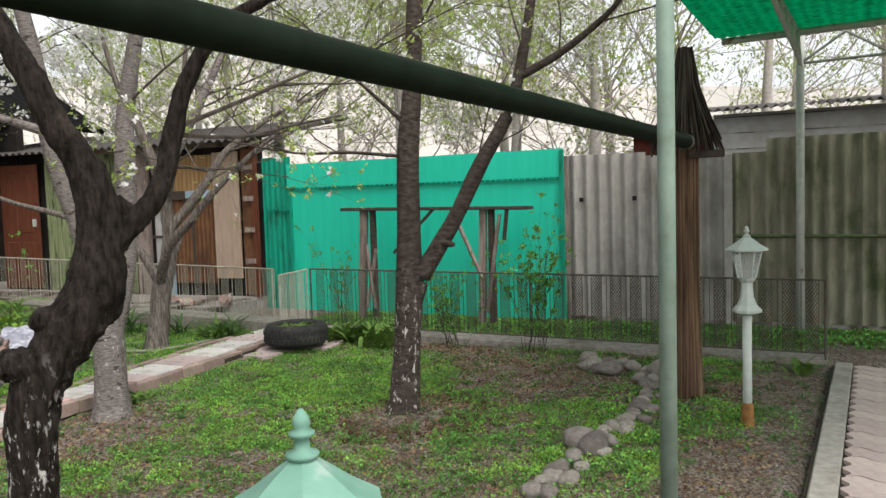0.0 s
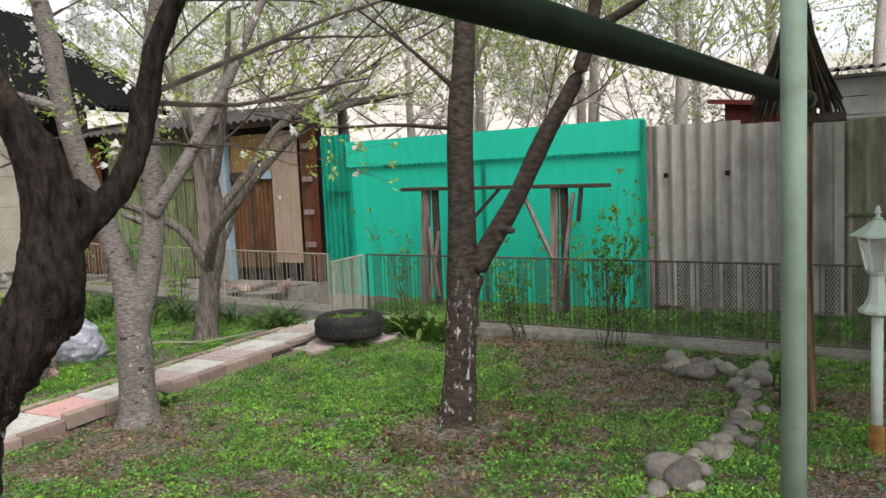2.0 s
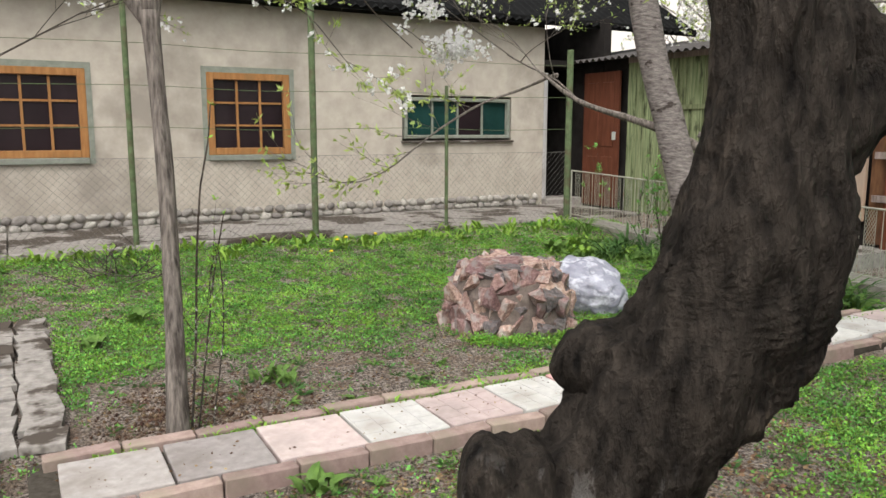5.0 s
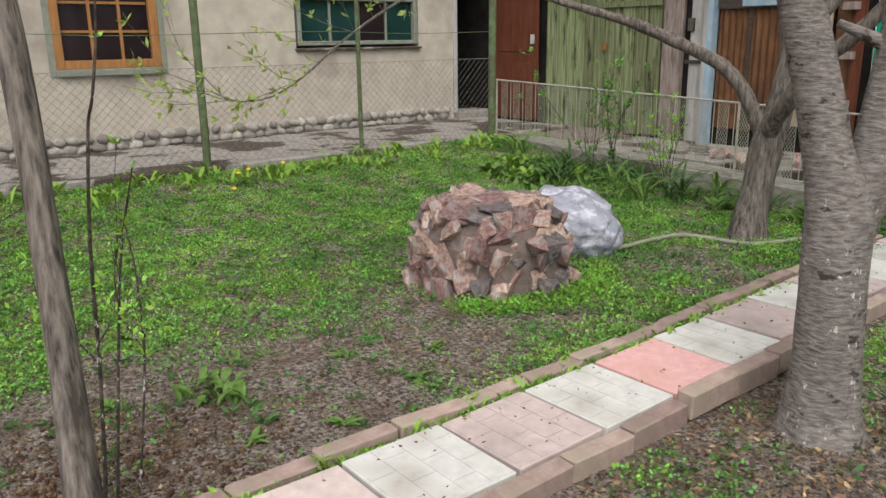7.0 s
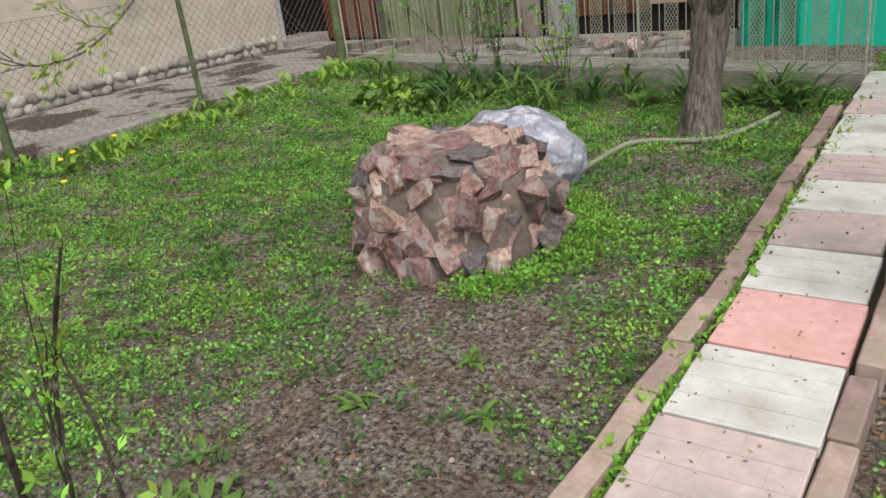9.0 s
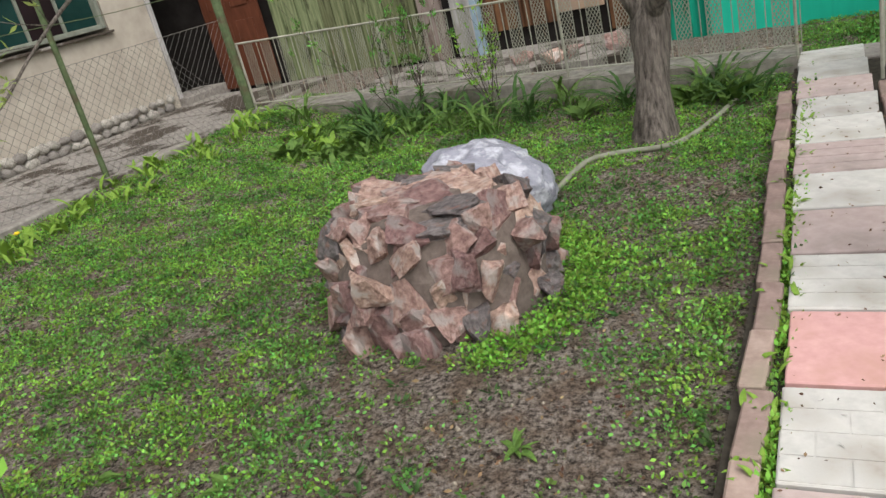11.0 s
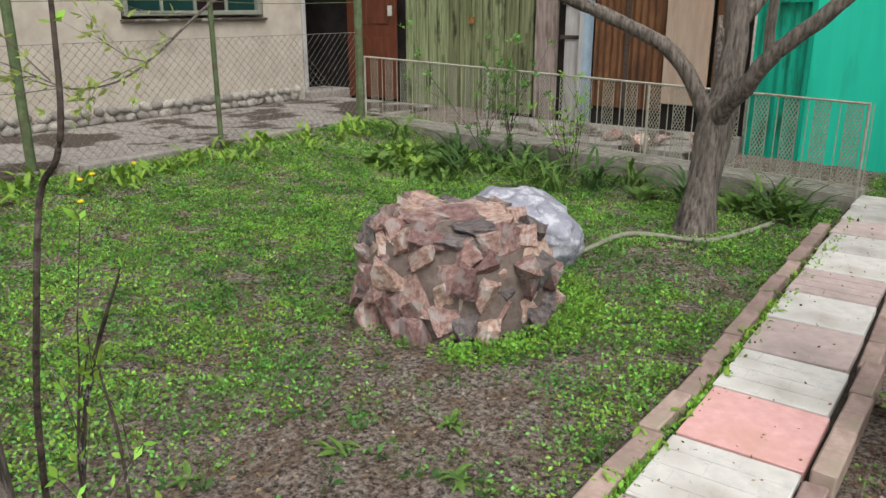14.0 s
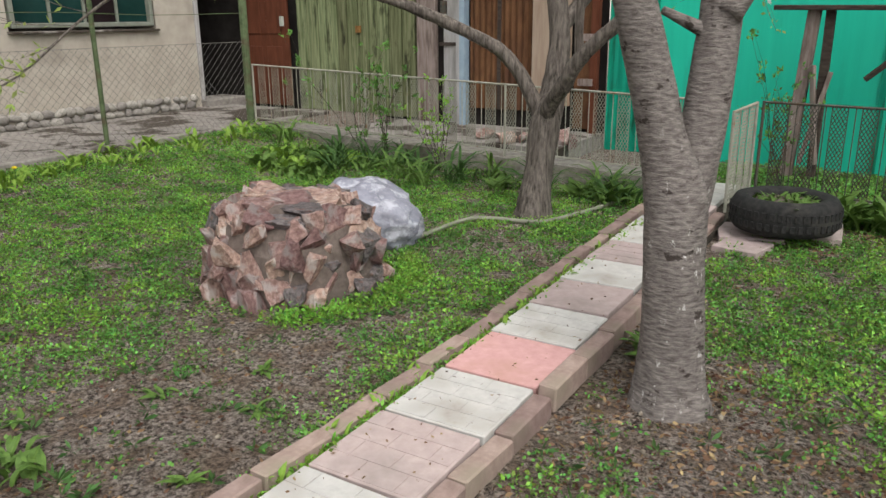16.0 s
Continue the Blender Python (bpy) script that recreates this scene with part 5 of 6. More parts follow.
def garden_fence(a, b, za, zb, h, strip, strip_h, pitch, post_every, mt, label):
    f = thing("garden_fence", label, "fence", "", "low garden fences", (*a, 0), math.degrees(math.atan2(b[1] - a[1], b[0] - a[0])))
    L = math.hypot(b[0] - a[0], b[1] - a[1])

    def zz(x):
        return za + (zb - za) * x / L
    for o, nm, r in ((h, "top_rail", 0.010), (0.055, "bottom_rail", 0.008)):
        bm = bmesh.new()
        rod(bm, (0, 0, zz(0) + o), (L, 0, zz(L) + o), r, 6)
        part(nm, bm, mt, f)
    n = max(1, round(L / post_every))
    for k in range(n + 1):
        x = L * k / n
        bm = bmesh.new()
        rod(bm, (x, 0, zz(x) - 0.03), (x, 0, zz(x) + h + 0.008), 0.011, 8)
        part("post", bm, mt, f)
    x = pitch * 0.4
    while x < L - 0.1:
        shared("mesh_strip", strip, f, Matrix.Translation((x, 0.004, zz(x) + 0.05)) @ Matrix.Diagonal((1, 1, (h - 0.05) / strip_h, 1)))
        bm = bmesh.new()
        rod(bm, (x + pitch * 0.8, 0, zz(x) + 0.05), (x + pitch * 0.8, 0, zz(x) + h), 0.004, 4)
        part("bar", bm, mt, f)
        x += pitch
    return f


garden_fence((-9.70, 7.98), (-4.98, 7.72), 0.20, 0.075, 0.62, STRIP_PALE, 0.50, 0.205, 1.57, M_FENCE_PALE, "cream low fence of expanded metal strips on a kerb")
garden_fence((-4.42, 7.64), (0.78, 7.20), 0.03, -0.005, 0.675, STRIP_DARK, 0.60, 0.185, 1.3, M_FENCE, "rusty dark low fence of expanded metal strips")
garden_fence((-4.46, 7.62), (-4.52, 7.15), 0.02, 0.0, 0.68, STRIP_PALE, 0.50, 0.15, 0.5, M_FENCE_PALE, "short cream open gate panel of expanded metal strips")

# chain-link fence in front of the house
cl = thing("chain_link_fence", "rusty chain-link fence with green steel posts", "fence", "", "", (-9.74, 0, 0))
for y, top, r in ((0.75, 2.7, 0.028), (2.62, 2.75, 0.028), (4.48, 2.95, 0.036), (6.13, 1.85, 0.022), (7.94, 2.35, 0.042)):
    bm = bmesh.new()
    rod(bm, (0, y, 0.0), (0.02, y - 0.01, top), r, 10)
    part("post", bm, M_GREENPOST, cl)
bm = bmesh.new()
y = -1.2
while y < 7.95:
    for s in (1, -1):
        z0, z1, dz = 0.19, 1.06, 0.87
        ya, yb = y, y + s * dz
        za, zb = z0, z1
        if yb > 7.94:
            zb = z0 + dz * (7.94 - ya) / dz
            yb = 7.94
        if ya <= 7.94:
            rod(bm, (0.001 * s, ya, za), (0.001 * s, yb, zb), 0.0017, 3)
    y += 0.075
for z in (1.06, 0.2):
    rod(bm, (0, -1.2, z), (0, 7.94, z), 0.0025, 4)
part("wire_netting", bm, M_WIRE, cl)
bm = bmesh.new()
for z in (1.35, 1.75, 2.15):
    tube(bm, [(0, -1.2 + k * 1.0, z + 0.015 * math.sin(k * 2.1), 0.003) for k in range(10)] + [(0, 7.94, z, 0.003)], 4, 3)
part("strand_wire", bm, M_GREENPOST, cl)

# ---- metal pipe, posts and canopy ----
post = thing("post", "pale green painted steel post", "post")
bm = bmesh.new()
rod(bm, (-0.135, 2.97, -0.1), (-0.125, 2.98, 3.0), 0.032, 20)
part("tube", bm, M_POST, post, "", True)
bm = bmesh.new()
lathe(bm, [(0.05, -0.06), (0.05, -0.03), (0.036, -0.02)], 16, m=Matrix.Translation((-0.135, 2.97, 0)))
part("foot", bm, M_POST, post)
pp = thing("pipe_rail", "dark green overhead steel pipe", "pipe")
bm = bmesh.new()
rod(bm, (-0.144, 4.35, 1.714), (-1.14, -1.53, 1.781), 0.037, 24)
part("tube", bm, M_PIPE, pp, "", True)
bm = bmesh.new()
rod(bm, (-0.140, 4.37, 1.7137), (-0.147, 4.33, 1.7143), 0.039, 24)
part("end_cap", bm, M_FENCE, pp, "worn rusty end cap")

can = thing("canopy", "green translucent canopy on a white steel truss frame", "canopy")
bm = bmesh.new()
rod(bm, (0.69, 8.78, -0.08), (0.69, 8.78, 3.0), 0.04, 14)
part("post", bm, M_STEEL, can, "", True)
roofbm = corrugated(0, 4.4, 0, 5.2, 0.10, 0.008, 0.004, 6)
rr = part("roof_sheet", roofbm, M_NET, can)
rr.matrix_basis = Matrix.Translation((-0.12, 8.75, 3.02)) @ pose(0, 0, 0, 0, 0, -8) @ pose(0, 0, 0, 88)
for k, (a, b, r) in enumerate((((-0.05, 8.62, 2.96), (4.2, 8.0, 3.0), 0.036), ((0.69, 8.78, 2.70), (4.2, 8.2, 2.74), 0.015), ((0.69, 8.78, 2.98), (-0.05, 4.2, 3.1), 0.02), ((0.69, 8.7, 2.68), (0.1, 4.3, 2.85), 0.015), ((1.5, 8.6, 2.96), (0.9, 4.2, 3.08), 0.018), ((2.4, 8.4, 2.96), (1.8, 4.2, 3.08), 0.018))):
    bm = bmesh.new()
    rod(bm, a, b, r, 6)
    part("beam", bm, M_STEEL, can)
for k in range(8):
    y0, y1 = 8.7 - k * 0.5, 8.7 - (k + 1) * 0.5
    bm = bmesh.new()
    zt = 2.68 + 0.019 * k
    a, b = (0.69 - 0.065 * k, y0, zt), (0.69 - 0.08 * (k + 0.5), (y0 + y1) / 2, 2.99)
    rod(bm, a, b, 0.014, 5)
    rod(bm, b, (0.69 - 0.065 * (k + 1), y1, zt + 0.019), 0.014, 5)
    part("lattice", bm, M_STEEL, can)
for k in range(4):
    x = 0.69 + k * 0.8
    bm = bmesh.new()
    rod(bm, (x, 8.78 - (x - 0.69) * 0.165, 2.70), (x + 0.4, 8.7 - (x - 0.29) * 0.16, 2.96), 0.014, 5)
    rod(bm, (x + 0.4, 8.7 - (x - 0.29) * 0.16, 2.96), (x + 0.8, 8.78 - (x + 0.11) * 0.165, 2.71), 0.014, 5)
    part("lattice", bm, M_STEEL, can)


# ---- garden lamps ----
def garden_lamp(at, paint, label):
    lp = thing("garden_lamp", label, "lamp", "", "garden lamps", at)
    bm = bmesh.new()
    lathe(bm, [(0.028, -0.04), (0.028, 0.73)], 16)
    part("pole", bm, paint, lp, "", True)
    bm = bmesh.new()
    lathe(bm, [(0.045, -0.06), (0.042, 0.02), (0.036, 0.14), (0.029, 0.16)], 12)
    part("base", bm, M_RUST, lp, "rusted base sleeve")
    bm = bmesh.new()
    lathe(bm, [(0.03, 0.72), (0.088, 0.74), (0.09, 0.755), (0.06, 0.785), (0.042, 0.83), (0.034, 0.9), (0.034, 0.925), (0.05, 0.945), (0.052, 0.955)], 8)
    part("collar", bm, paint, lp)
    bm = bmesh.new()
    lathe(bm, [(0.05, 0.96), (0.088, 1.13)], 6)
    g = part("glass", bm, M_LAMPGLASS, lp)
    g.visible_shadow = False
    for k in range(6):
        a = math.pi / 3 * k
        bm = bmesh.new()
        rod(bm, (0.052 * math.cos(a), 0.052 * math.sin(a), 0.955), (0.091 * math.cos(a), 0.091 * math.sin(a), 1.135), 0.005, 5)
        part("rib", bm, paint, g)
    bm = bmesh.new()
    lathe(bm, [(0.1, 1.126), (0.126, 1.128), (0.127, 1.138), (0.115, 1.146), (0.08, 1.168), (0.045, 1.195), (0.022, 1.212), (0.018, 1.217)], 6)
    lid = part("roof", bm, paint, lp)
    bm = bmesh.new()
    lathe(bm, [(0.023, 1.215), (0.024, 1.222), (0.011, 1.227), (0.010, 1.243), (0.018, 1.247), (0.018, 1.252), (0.009, 1.256), (0.013, 1.262), (0.011, 1.273), (0.003, 1.284)], 12)
    part("finial", bm, paint, lid, "", True)
    return lp


garden_lamp((0.155, 5.24, -0.06), M_LAMP, "pale green hexagonal garden lamp with rusty foot")
garden_lamp((-0.452, 0.94, -0.115), M_LAMP_GREEN, "green painted hexagonal garden lamp beside the walk")

# ---- reed-wrapped column with thatch cap ----
col = thing("thatched_column", "reed-wrapped column with ragged thatch cap", "column", "", "", (-0.24, 5.85, -0.06))
rng = random.Random(14)
bm = bmesh.new()
for k in range(70):
    a = 2 * math.pi * k / 70 + rng.uniform(-0.05, 0.05)
    r0, r1 = rng.uniform(0.068, 0.09), rng.uniform(0.068, 0.085)
    b = a + rng.uniform(-0.15, 0.15)
    tube(bm, [(r0 * 1.12 * math.cos(a), r0 * 1.12 * math.sin(a), rng.uniform(0, 0.05), 0.008), (r1 * 0.94 * math.cos(b), r1 * 0.94 * math.sin(b), 0.95, 0.007), (r1 * math.cos(b), r1 * math.sin(b), 1.85, 0.006)], 5, 2)
part("reed_wrap", bm, M_REED, col)
bm = bmesh.new()
lathe(bm, [(0.07, 0), (0.07, 2.0)], 10)
part("core_pole", bm, M_DARKWOOD, col)
bm = bmesh.new()
for k in range(230):
    a = rng.uniform(0, 2 * math.pi)
    r0 = rng.uniform(0.02, 0.05)
    r1 = rng.uniform(0.13, 0.26)
    zb = 1.90 - 0.6 * max(0, r1 - 0.2) + rng.uniform(-0.12, 0.04)
    tube(bm, [(r0 * math.cos(a), r0 * math.sin(a), 2.50 + rng.uniform(-0.04, 0.03), 0.006), (r0 * 1.5 * math.cos(a), r0 * 1.5 * math.sin(a), 2.38, 0.006), ((r0 + r1) * 0.42 * math.cos(a), (r0 + r1) * 0.42 * math.sin(a), 2.16, 0.007), (r1 * math.cos(a), r1 * math.sin(a), zb, 0.006)], 4, 2)
part("thatch_cap", bm, M_REED_ROOF, col, "dark ragged reed thatch")
boxed("eave_board", 0.02, 0.26, -0.12, -0.04, 1.74, 1.79, M_DARKWOOD, col, "", 0.006)

# ---- leaf clumps ----
LEAF_SHAPES = {}


def leaf_shape(arch, up, slim, material, segs=4):
    """One arching leaf of unit length along +x, kept for reuse."""
    key = (arch, up, slim, material.name)
    if key not in LEAF_SHAPES:
        bm = bmesh.new()
        prev = None
        for i in range(segs + 1):
            t = i / segs
            p = Vector((t * 0.5 + arch * t * t * 0.5, 0, up * t - arch * up * 0.75 * t * t))
            ww = slim * math.sin(math.pi * min(0.98, 0.12 + 0.86 * t)) * 0.5
            pr = (bm.verts.new(p + Vector((0, ww, ww * 0.3))), bm.verts.new(p), bm.verts.new(p + Vector((0, -ww, ww * 0.3))))
            if prev:
                bm.faces.new((prev[0], prev[1], pr[1], pr[0]))
                bm.faces.new((prev[1], prev[2], pr[2], pr[1]))
            prev = pr
        me = bpy.data.meshes.new("leaf")
        bm.to_mesh(me)
        bm.free()
        LEAF_SHAPES[key] = finish(me, material)
    return LEAF_SHAPES[key]


def clump(name, label, category, at, n, length, width, material, arch, up, seed, group="", spread=0.05):
    """A clump of arching blades or broad leaves from one root, each leaf a part."""
    rg = random.Random(seed)
    c = thing(name, label, category, "", group, (at[0], at[1], ground_z(at[0], at[1]) - 0.005 if len(at) < 3 else at[2]))
    me = leaf_shape(arch, up, round(width / length, 2), material)
    for k in range(n):
        L = length * rg.uniform(0.6, 1.15)
        shared("leaf", me, c, Matrix.Translation((rg.gauss(0, spread), rg.gauss(0, spread), 0)) @ pose(0, 0, 0, rg.uniform(-12, 12), rg.uniform(-15, 15), rg.uniform(0, 360)) @ Matrix.Diagonal((L, L * rg.uniform(0.7, 1.2), L * rg.uniform(0.7, 1.2), 1)))
    return c


# ---- wooden stand before the turquoise wall ----
stand = thing("wooden_stand", "weathered wooden trestle stand with a long top plank", "stand", "", "", (-4.62, 8.83, 0), -4)
boxed("top_plank", 0, 2.5, -0.09, 0.09, 1.33, 1.37, M_DARKWOOD, stand, "", 0.006, pose(0, 0, 0, 0, 0.8, 0))
for x0, x1, w in ((0.24, 0.32, 0.05), (0.44, 0.44, 0.035), (1.88, 1.93, 0.042), (2.02, 2.03, 0.036)):
    bm = bmesh.new()
    box(bm, -w, w, -0.03, 0.03, 0, 1, 0.006)
    sh = Matrix(((1, 0, x1 - x0, x0), (0, 1, 0, 0), (0, 0, 1.40, -0.06), (0, 0, 0, 1)))
    bmesh.ops.transform(bm, matrix=sh, verts=bm.verts)
    part("leg", bm, M_OLDWOOD if w > 0.04 else M_DARKWOOD, stand)
for x0, z0, x1, z1, mt in ((1.55, 1.32, 1.92, 0.5, M_OLDWOOD), (1.30, 1.32, 0.75, 0.8, M_DARKWOOD), (0.34, 0.1, 0.5, 0.85, M_OLDWOOD), (1.97, 0.1, 2.15, 1.25, M_OLDWOOD), (0.46, 0.1, 0.36, 0.9, M_OLDWOOD), (2.24, 1.3, 2.2, 0.95, M_DARKWOOD)):
    bm = bmesh.new()
    rod(bm, (x0, -0.05, z0), (x1, -0.05, z1), 0.025, 4)
    part("brace", bm, mt, stand)

# ---- tyre planter ----
ty = thing("tyre", "old black car tyre used as a planter", "tyre", "", "", (-4.09, 6.76, 0.03))
bm = bmesh.new()
prof = [(0.20, 0.02), (0.25, 0.0), (0.29, 0.012), (0.312, 0.04), (0.318, 0.10), (0.312, 0.17), (0.29, 0.205), (0.25, 0.218), (0.205, 0.2), (0.195, 0.19), (0.195, 0.03)]
rings = []
for r, z in prof:
    rings.append([bm.verts.new((r * math.cos(2 * math.pi * k / 48), r * math.sin(2 * math.pi * k / 48), z)) for k in range(48)])
for a, b in zip(rings, rings[1:] + rings[:1]):
    for k in range(48):
        bm.faces.new((a[k], a[(k + 1) % 48], b[(k + 1) % 48], b[k]))
carcass = part("carcass", bm, M_RUBBER, ty, "", True)
bmt = bmesh.new()
box(bmt, -0.004, 0.006, -0.013, 0.013, -0.022, 0.022, 0.002)
met = bpy.data.meshes.new("tread_block")
bmt.to_mesh(met)
bmt.free()
finish(met, M_RUBBER)
for k in range(44):
    a = 2 * math.pi * k / 44
    for z, o in ((0.07, 0), (0.135, 0.07)):
        shared("tread_block", met, carcass, pose(0, 0, 0, 0, 0, math.degrees(a + o)) @ Matrix.Translation((0.317, 0, z)))
bm = bmesh.new()
bmesh.ops.create_circle(bm, cap_ends=True, segments=32, radius=0.2)
bmesh.ops.translate(bm, verts=bm.verts, vec=(0, 0, 0.17))
part("soil", bm, M_MORTAR, ty)

for k in range(6):
    a = k * 1.05
    clump("planter_weed", "green weeds growing inside the tyre", "plant", (-4.09 + 0.13 * math.cos(a), 6.76 + 0.13 * math.sin(a), 0.2), 22, 0.075, 0.024, M_WEED, 0.6, 0.7, 500 + k, "tyre weeds", 0.05)

# ---- rock pile ----
rng = random.Random(17)


def rock_mesh(seed):
    """A split angular stone: a hull with chipped faces."""
    rg = random.Random(seed)
    bm = bmesh.new()
    for k in range(13):
        v = Vector((rg.gauss(0, 1), rg.gauss(0, 1), rg.gauss(0, 1))).normalized()
        v = Vector((max(-0.6, min(0.6, v.x)), max(-0.66, min(0.66, v.y)), max(-0.6, min(0.6, v.z)))) * rg.uniform(0.82, 1.1)
        bm.verts.new(v * 0.8)
    bmesh.ops.convex_hull(bm, input=bm.verts)
    bmesh.ops.delete(bm, geom=[v for v in bm.verts if not v.link_faces], context="VERTS")
    bmesh.ops.subdivide_edges(bm, edges=bm.edges[:], cuts=2, use_grid_fill=True)
    bmesh.ops.triangulate(bm, faces=bm.faces[:])
    for v in bm.verts:
        v.co *= 1 + 0.16 * noise.noise(v.co * 2.6 + Vector((seed, 0, 0))) + 0.12 * noise.noise(v.co * 6.5 + Vector((0, seed, 0)))
    me = bpy.data.meshes.new("rock")
    bm.to_mesh(me)
    bm.free()
    return me


ROCKS = [finish(rock_mesh(i + 50), M_ROCK if i % 4 else M_ROCK_DARK) for i in range(18)]
pile = thing("rock_pile", "low round mound of mortared red-brown angular rocks", "rock pile", "", "", (-6.185, 4.66, -0.05))
bm = bmesh.new()
lathe(bm, [(0.43, -0.05), (0.43, 0.1), (0.41, 0.26), (0.355, 0.39), (0.25, 0.44), (0.02, 0.46)], 24)
for v in bm.verts:
    v.co += Vector((0.03, 0.03, 0.02)) * noise.noise(v.co * 6)
part("mortar_core", bm, M_MORTAR, pile)
for ring, (z, R, cnt, s) in enumerate(((0.02, 0.425, 19, 0.18), (0.10, 0.425, 21, 0.16), (0.185, 0.415, 22, 0.15), (0.265, 0.40, 21, 0.155), (0.345, 0.38, 20, 0.15), (0.405, 0.335, 17, 0.14), (0.44, 0.23, 9, 0.2), (0.46, 0.07, 3, 0.24))):
    for k in range(cnt):
        a = 2 * math.pi * (k + 0.5 * (ring % 2)) / cnt + rng.uniform(-0.08, 0.08)
        rr_ = R - 0.012 + rng.uniform(-0.045, 0.04)
        if ring < 6:
            m = Matrix.Translation((rr_ * math.cos(a), rr_ * math.sin(a), z + rng.uniform(-0.02, 0.02))) @ pose(0, 0, 0, rng.uniform(-25, 25), rng.uniform(-25, 25) - ring * 3, math.degrees(a) + rng.uniform(-25, 25)) @ Matrix.Diagonal((s * rng.uniform(0.55, 0.95), s * rng.uniform(0.7, 1.3), s * rng.uniform(0.65, 1.25), 1))
        else:
            m = Matrix.Translation((rr_ * math.cos(a), rr_ * math.sin(a), z)) @ pose(0, 0, 0, rng.uniform(-12, 12), rng.uniform(-12, 12), rng.uniform(0, 360)) @ Matrix.Diagonal((s * rng.uniform(0.9, 1.3), s * rng.uniform(0.7, 1.1), 0.07, 1))
        shared("rock", rng.choice(ROCKS), pile, m)

# ---- plastic bag ----
bm = bmesh.new()
bmesh.ops.create_icosphere(bm, subdivisions=5, radius=0.5)
for v in bm.verts:
    p = v.co.copy()
    q = noise.noise(p * 3.0) * 0.14 + abs(noise.noise(p * 6.0 + Vector((3, 1, 0)))) * 0.16 + abs(noise.noise(p * 14)) * 0.06
    v.co = p * (1.0 - q)
    v.co.z = max(v.co.z, -0.33)
bag = part("plastic_bag", bm, M_BAG, None, "", True)
bag.matrix_basis = Matrix.Translation((-6.31, 5.44, 0.095)) @ pose(0, 0, 0, 0, 8, 25) @ Matrix.Diagonal((0.7, 0.6, 0.54, 1))
tagged(bag, "crumpled clear plastic bag full of grey stuff", "bag")

# ---- garden hose ----
bm = bmesh.new()
HOSE = [(-6.2, 5.3), (-6.08, 5.6), (-6.01, 6.14), (-5.89, 6.29), (-5.58, 6.36), (-5.47, 6.52), (-5.38, 6.81), (-5.29, 7.21), (-5.03, 7.89)]
tube(bm, [(x, y, ground_z(x, y) + 0.02, 0.016) for x, y in HOSE], 10, 6)
tagged(part("garden_hose", bm, M_HOSE, None, "", True), "grey-green garden hose lying on the lawn", "hose")

# ---- border stones ----
rng = random.Random(19)
LINE = [(-0.88, 3.72), (-0.80, 4.0), (-0.74, 4.35), (-0.70, 4.6), (-0.6, 4.95), (-0.56, 5.3), (-0.55, 5.7), (-0.58, 6.1), (-0.62, 6.4)]
pts = spline([(x, y) for x, y in LINE], 4)
for k, (x, y) in enumerate(pts[::1]):
    s = rng.uniform(0.08, 0.13)
    if k in (10, 11):
        s = 0.2
    for q in range(1 if k % 3 else 2):
        xx, yy = x + rng.uniform(-0.04, 0.04) + q * 0.09, y + rng.uniform(-0.03, 0.03)
        ob = new("border_stone", rng.choice(PEBBLES))
        ob.matrix_basis = Matrix.Translation((xx, yy, ground_z(xx, yy) + s * 0.22)) @ pose(0, 0, 0, rng.uniform(-10, 10), rng.uniform(-10, 10), rng.uniform(0, 360)) @ Matrix.Diagonal((s * 1.25, s * 0.9, s * 0.7, 1))
        tagged(ob, "rounded grey river stone edging the bed", "stone", "border stones")
for k in range(16):
    xx, yy, s = rng.uniform(-1.15, -0.5), rng.uniform(6.4, 6.85), rng.uniform(0.12, 0.19)
    ob = new("border_stone", rng.choice(PEBBLES))
    ob.matrix_basis = Matrix.Translation((xx, yy, ground_z(xx, yy) + s * 0.25)) @ pose(0, 0, 0, rng.uniform(-15, 15), rng.uniform(-15, 15), rng.uniform(0, 360)) @ Matrix.Diagonal((s * 1.2, s * 0.9, s * 0.7, 1))
    tagged(ob, "rounded grey river stone in a small heap", "stone", "border stones")
for x, y, s in ((-6.9, 8.55, 0.16), (-6.75, 8.6, 0.12), (-7.2, 8.62, 0.14), (-6.2, 8.55, 0.15), (-6.4, 8.7, 0.18), (-7.0, 8.7, 0.1)):
    ob = new("rubble_stone", rng.choice(ROCKS))
    ob.matrix_basis = Matrix.Translation((x, y, 0.12 + s * 0.3)) @ pose(0, 0, 0, rng.uniform(-20, 20), rng.uniform(-20, 20), rng.uniform(0, 360)) @ Matrix.Diagonal((s * 1.4, s, s * 0.8, 1))
    tagged(ob, "broken reddish rubble stone behind the fence", "stone", "rubble")


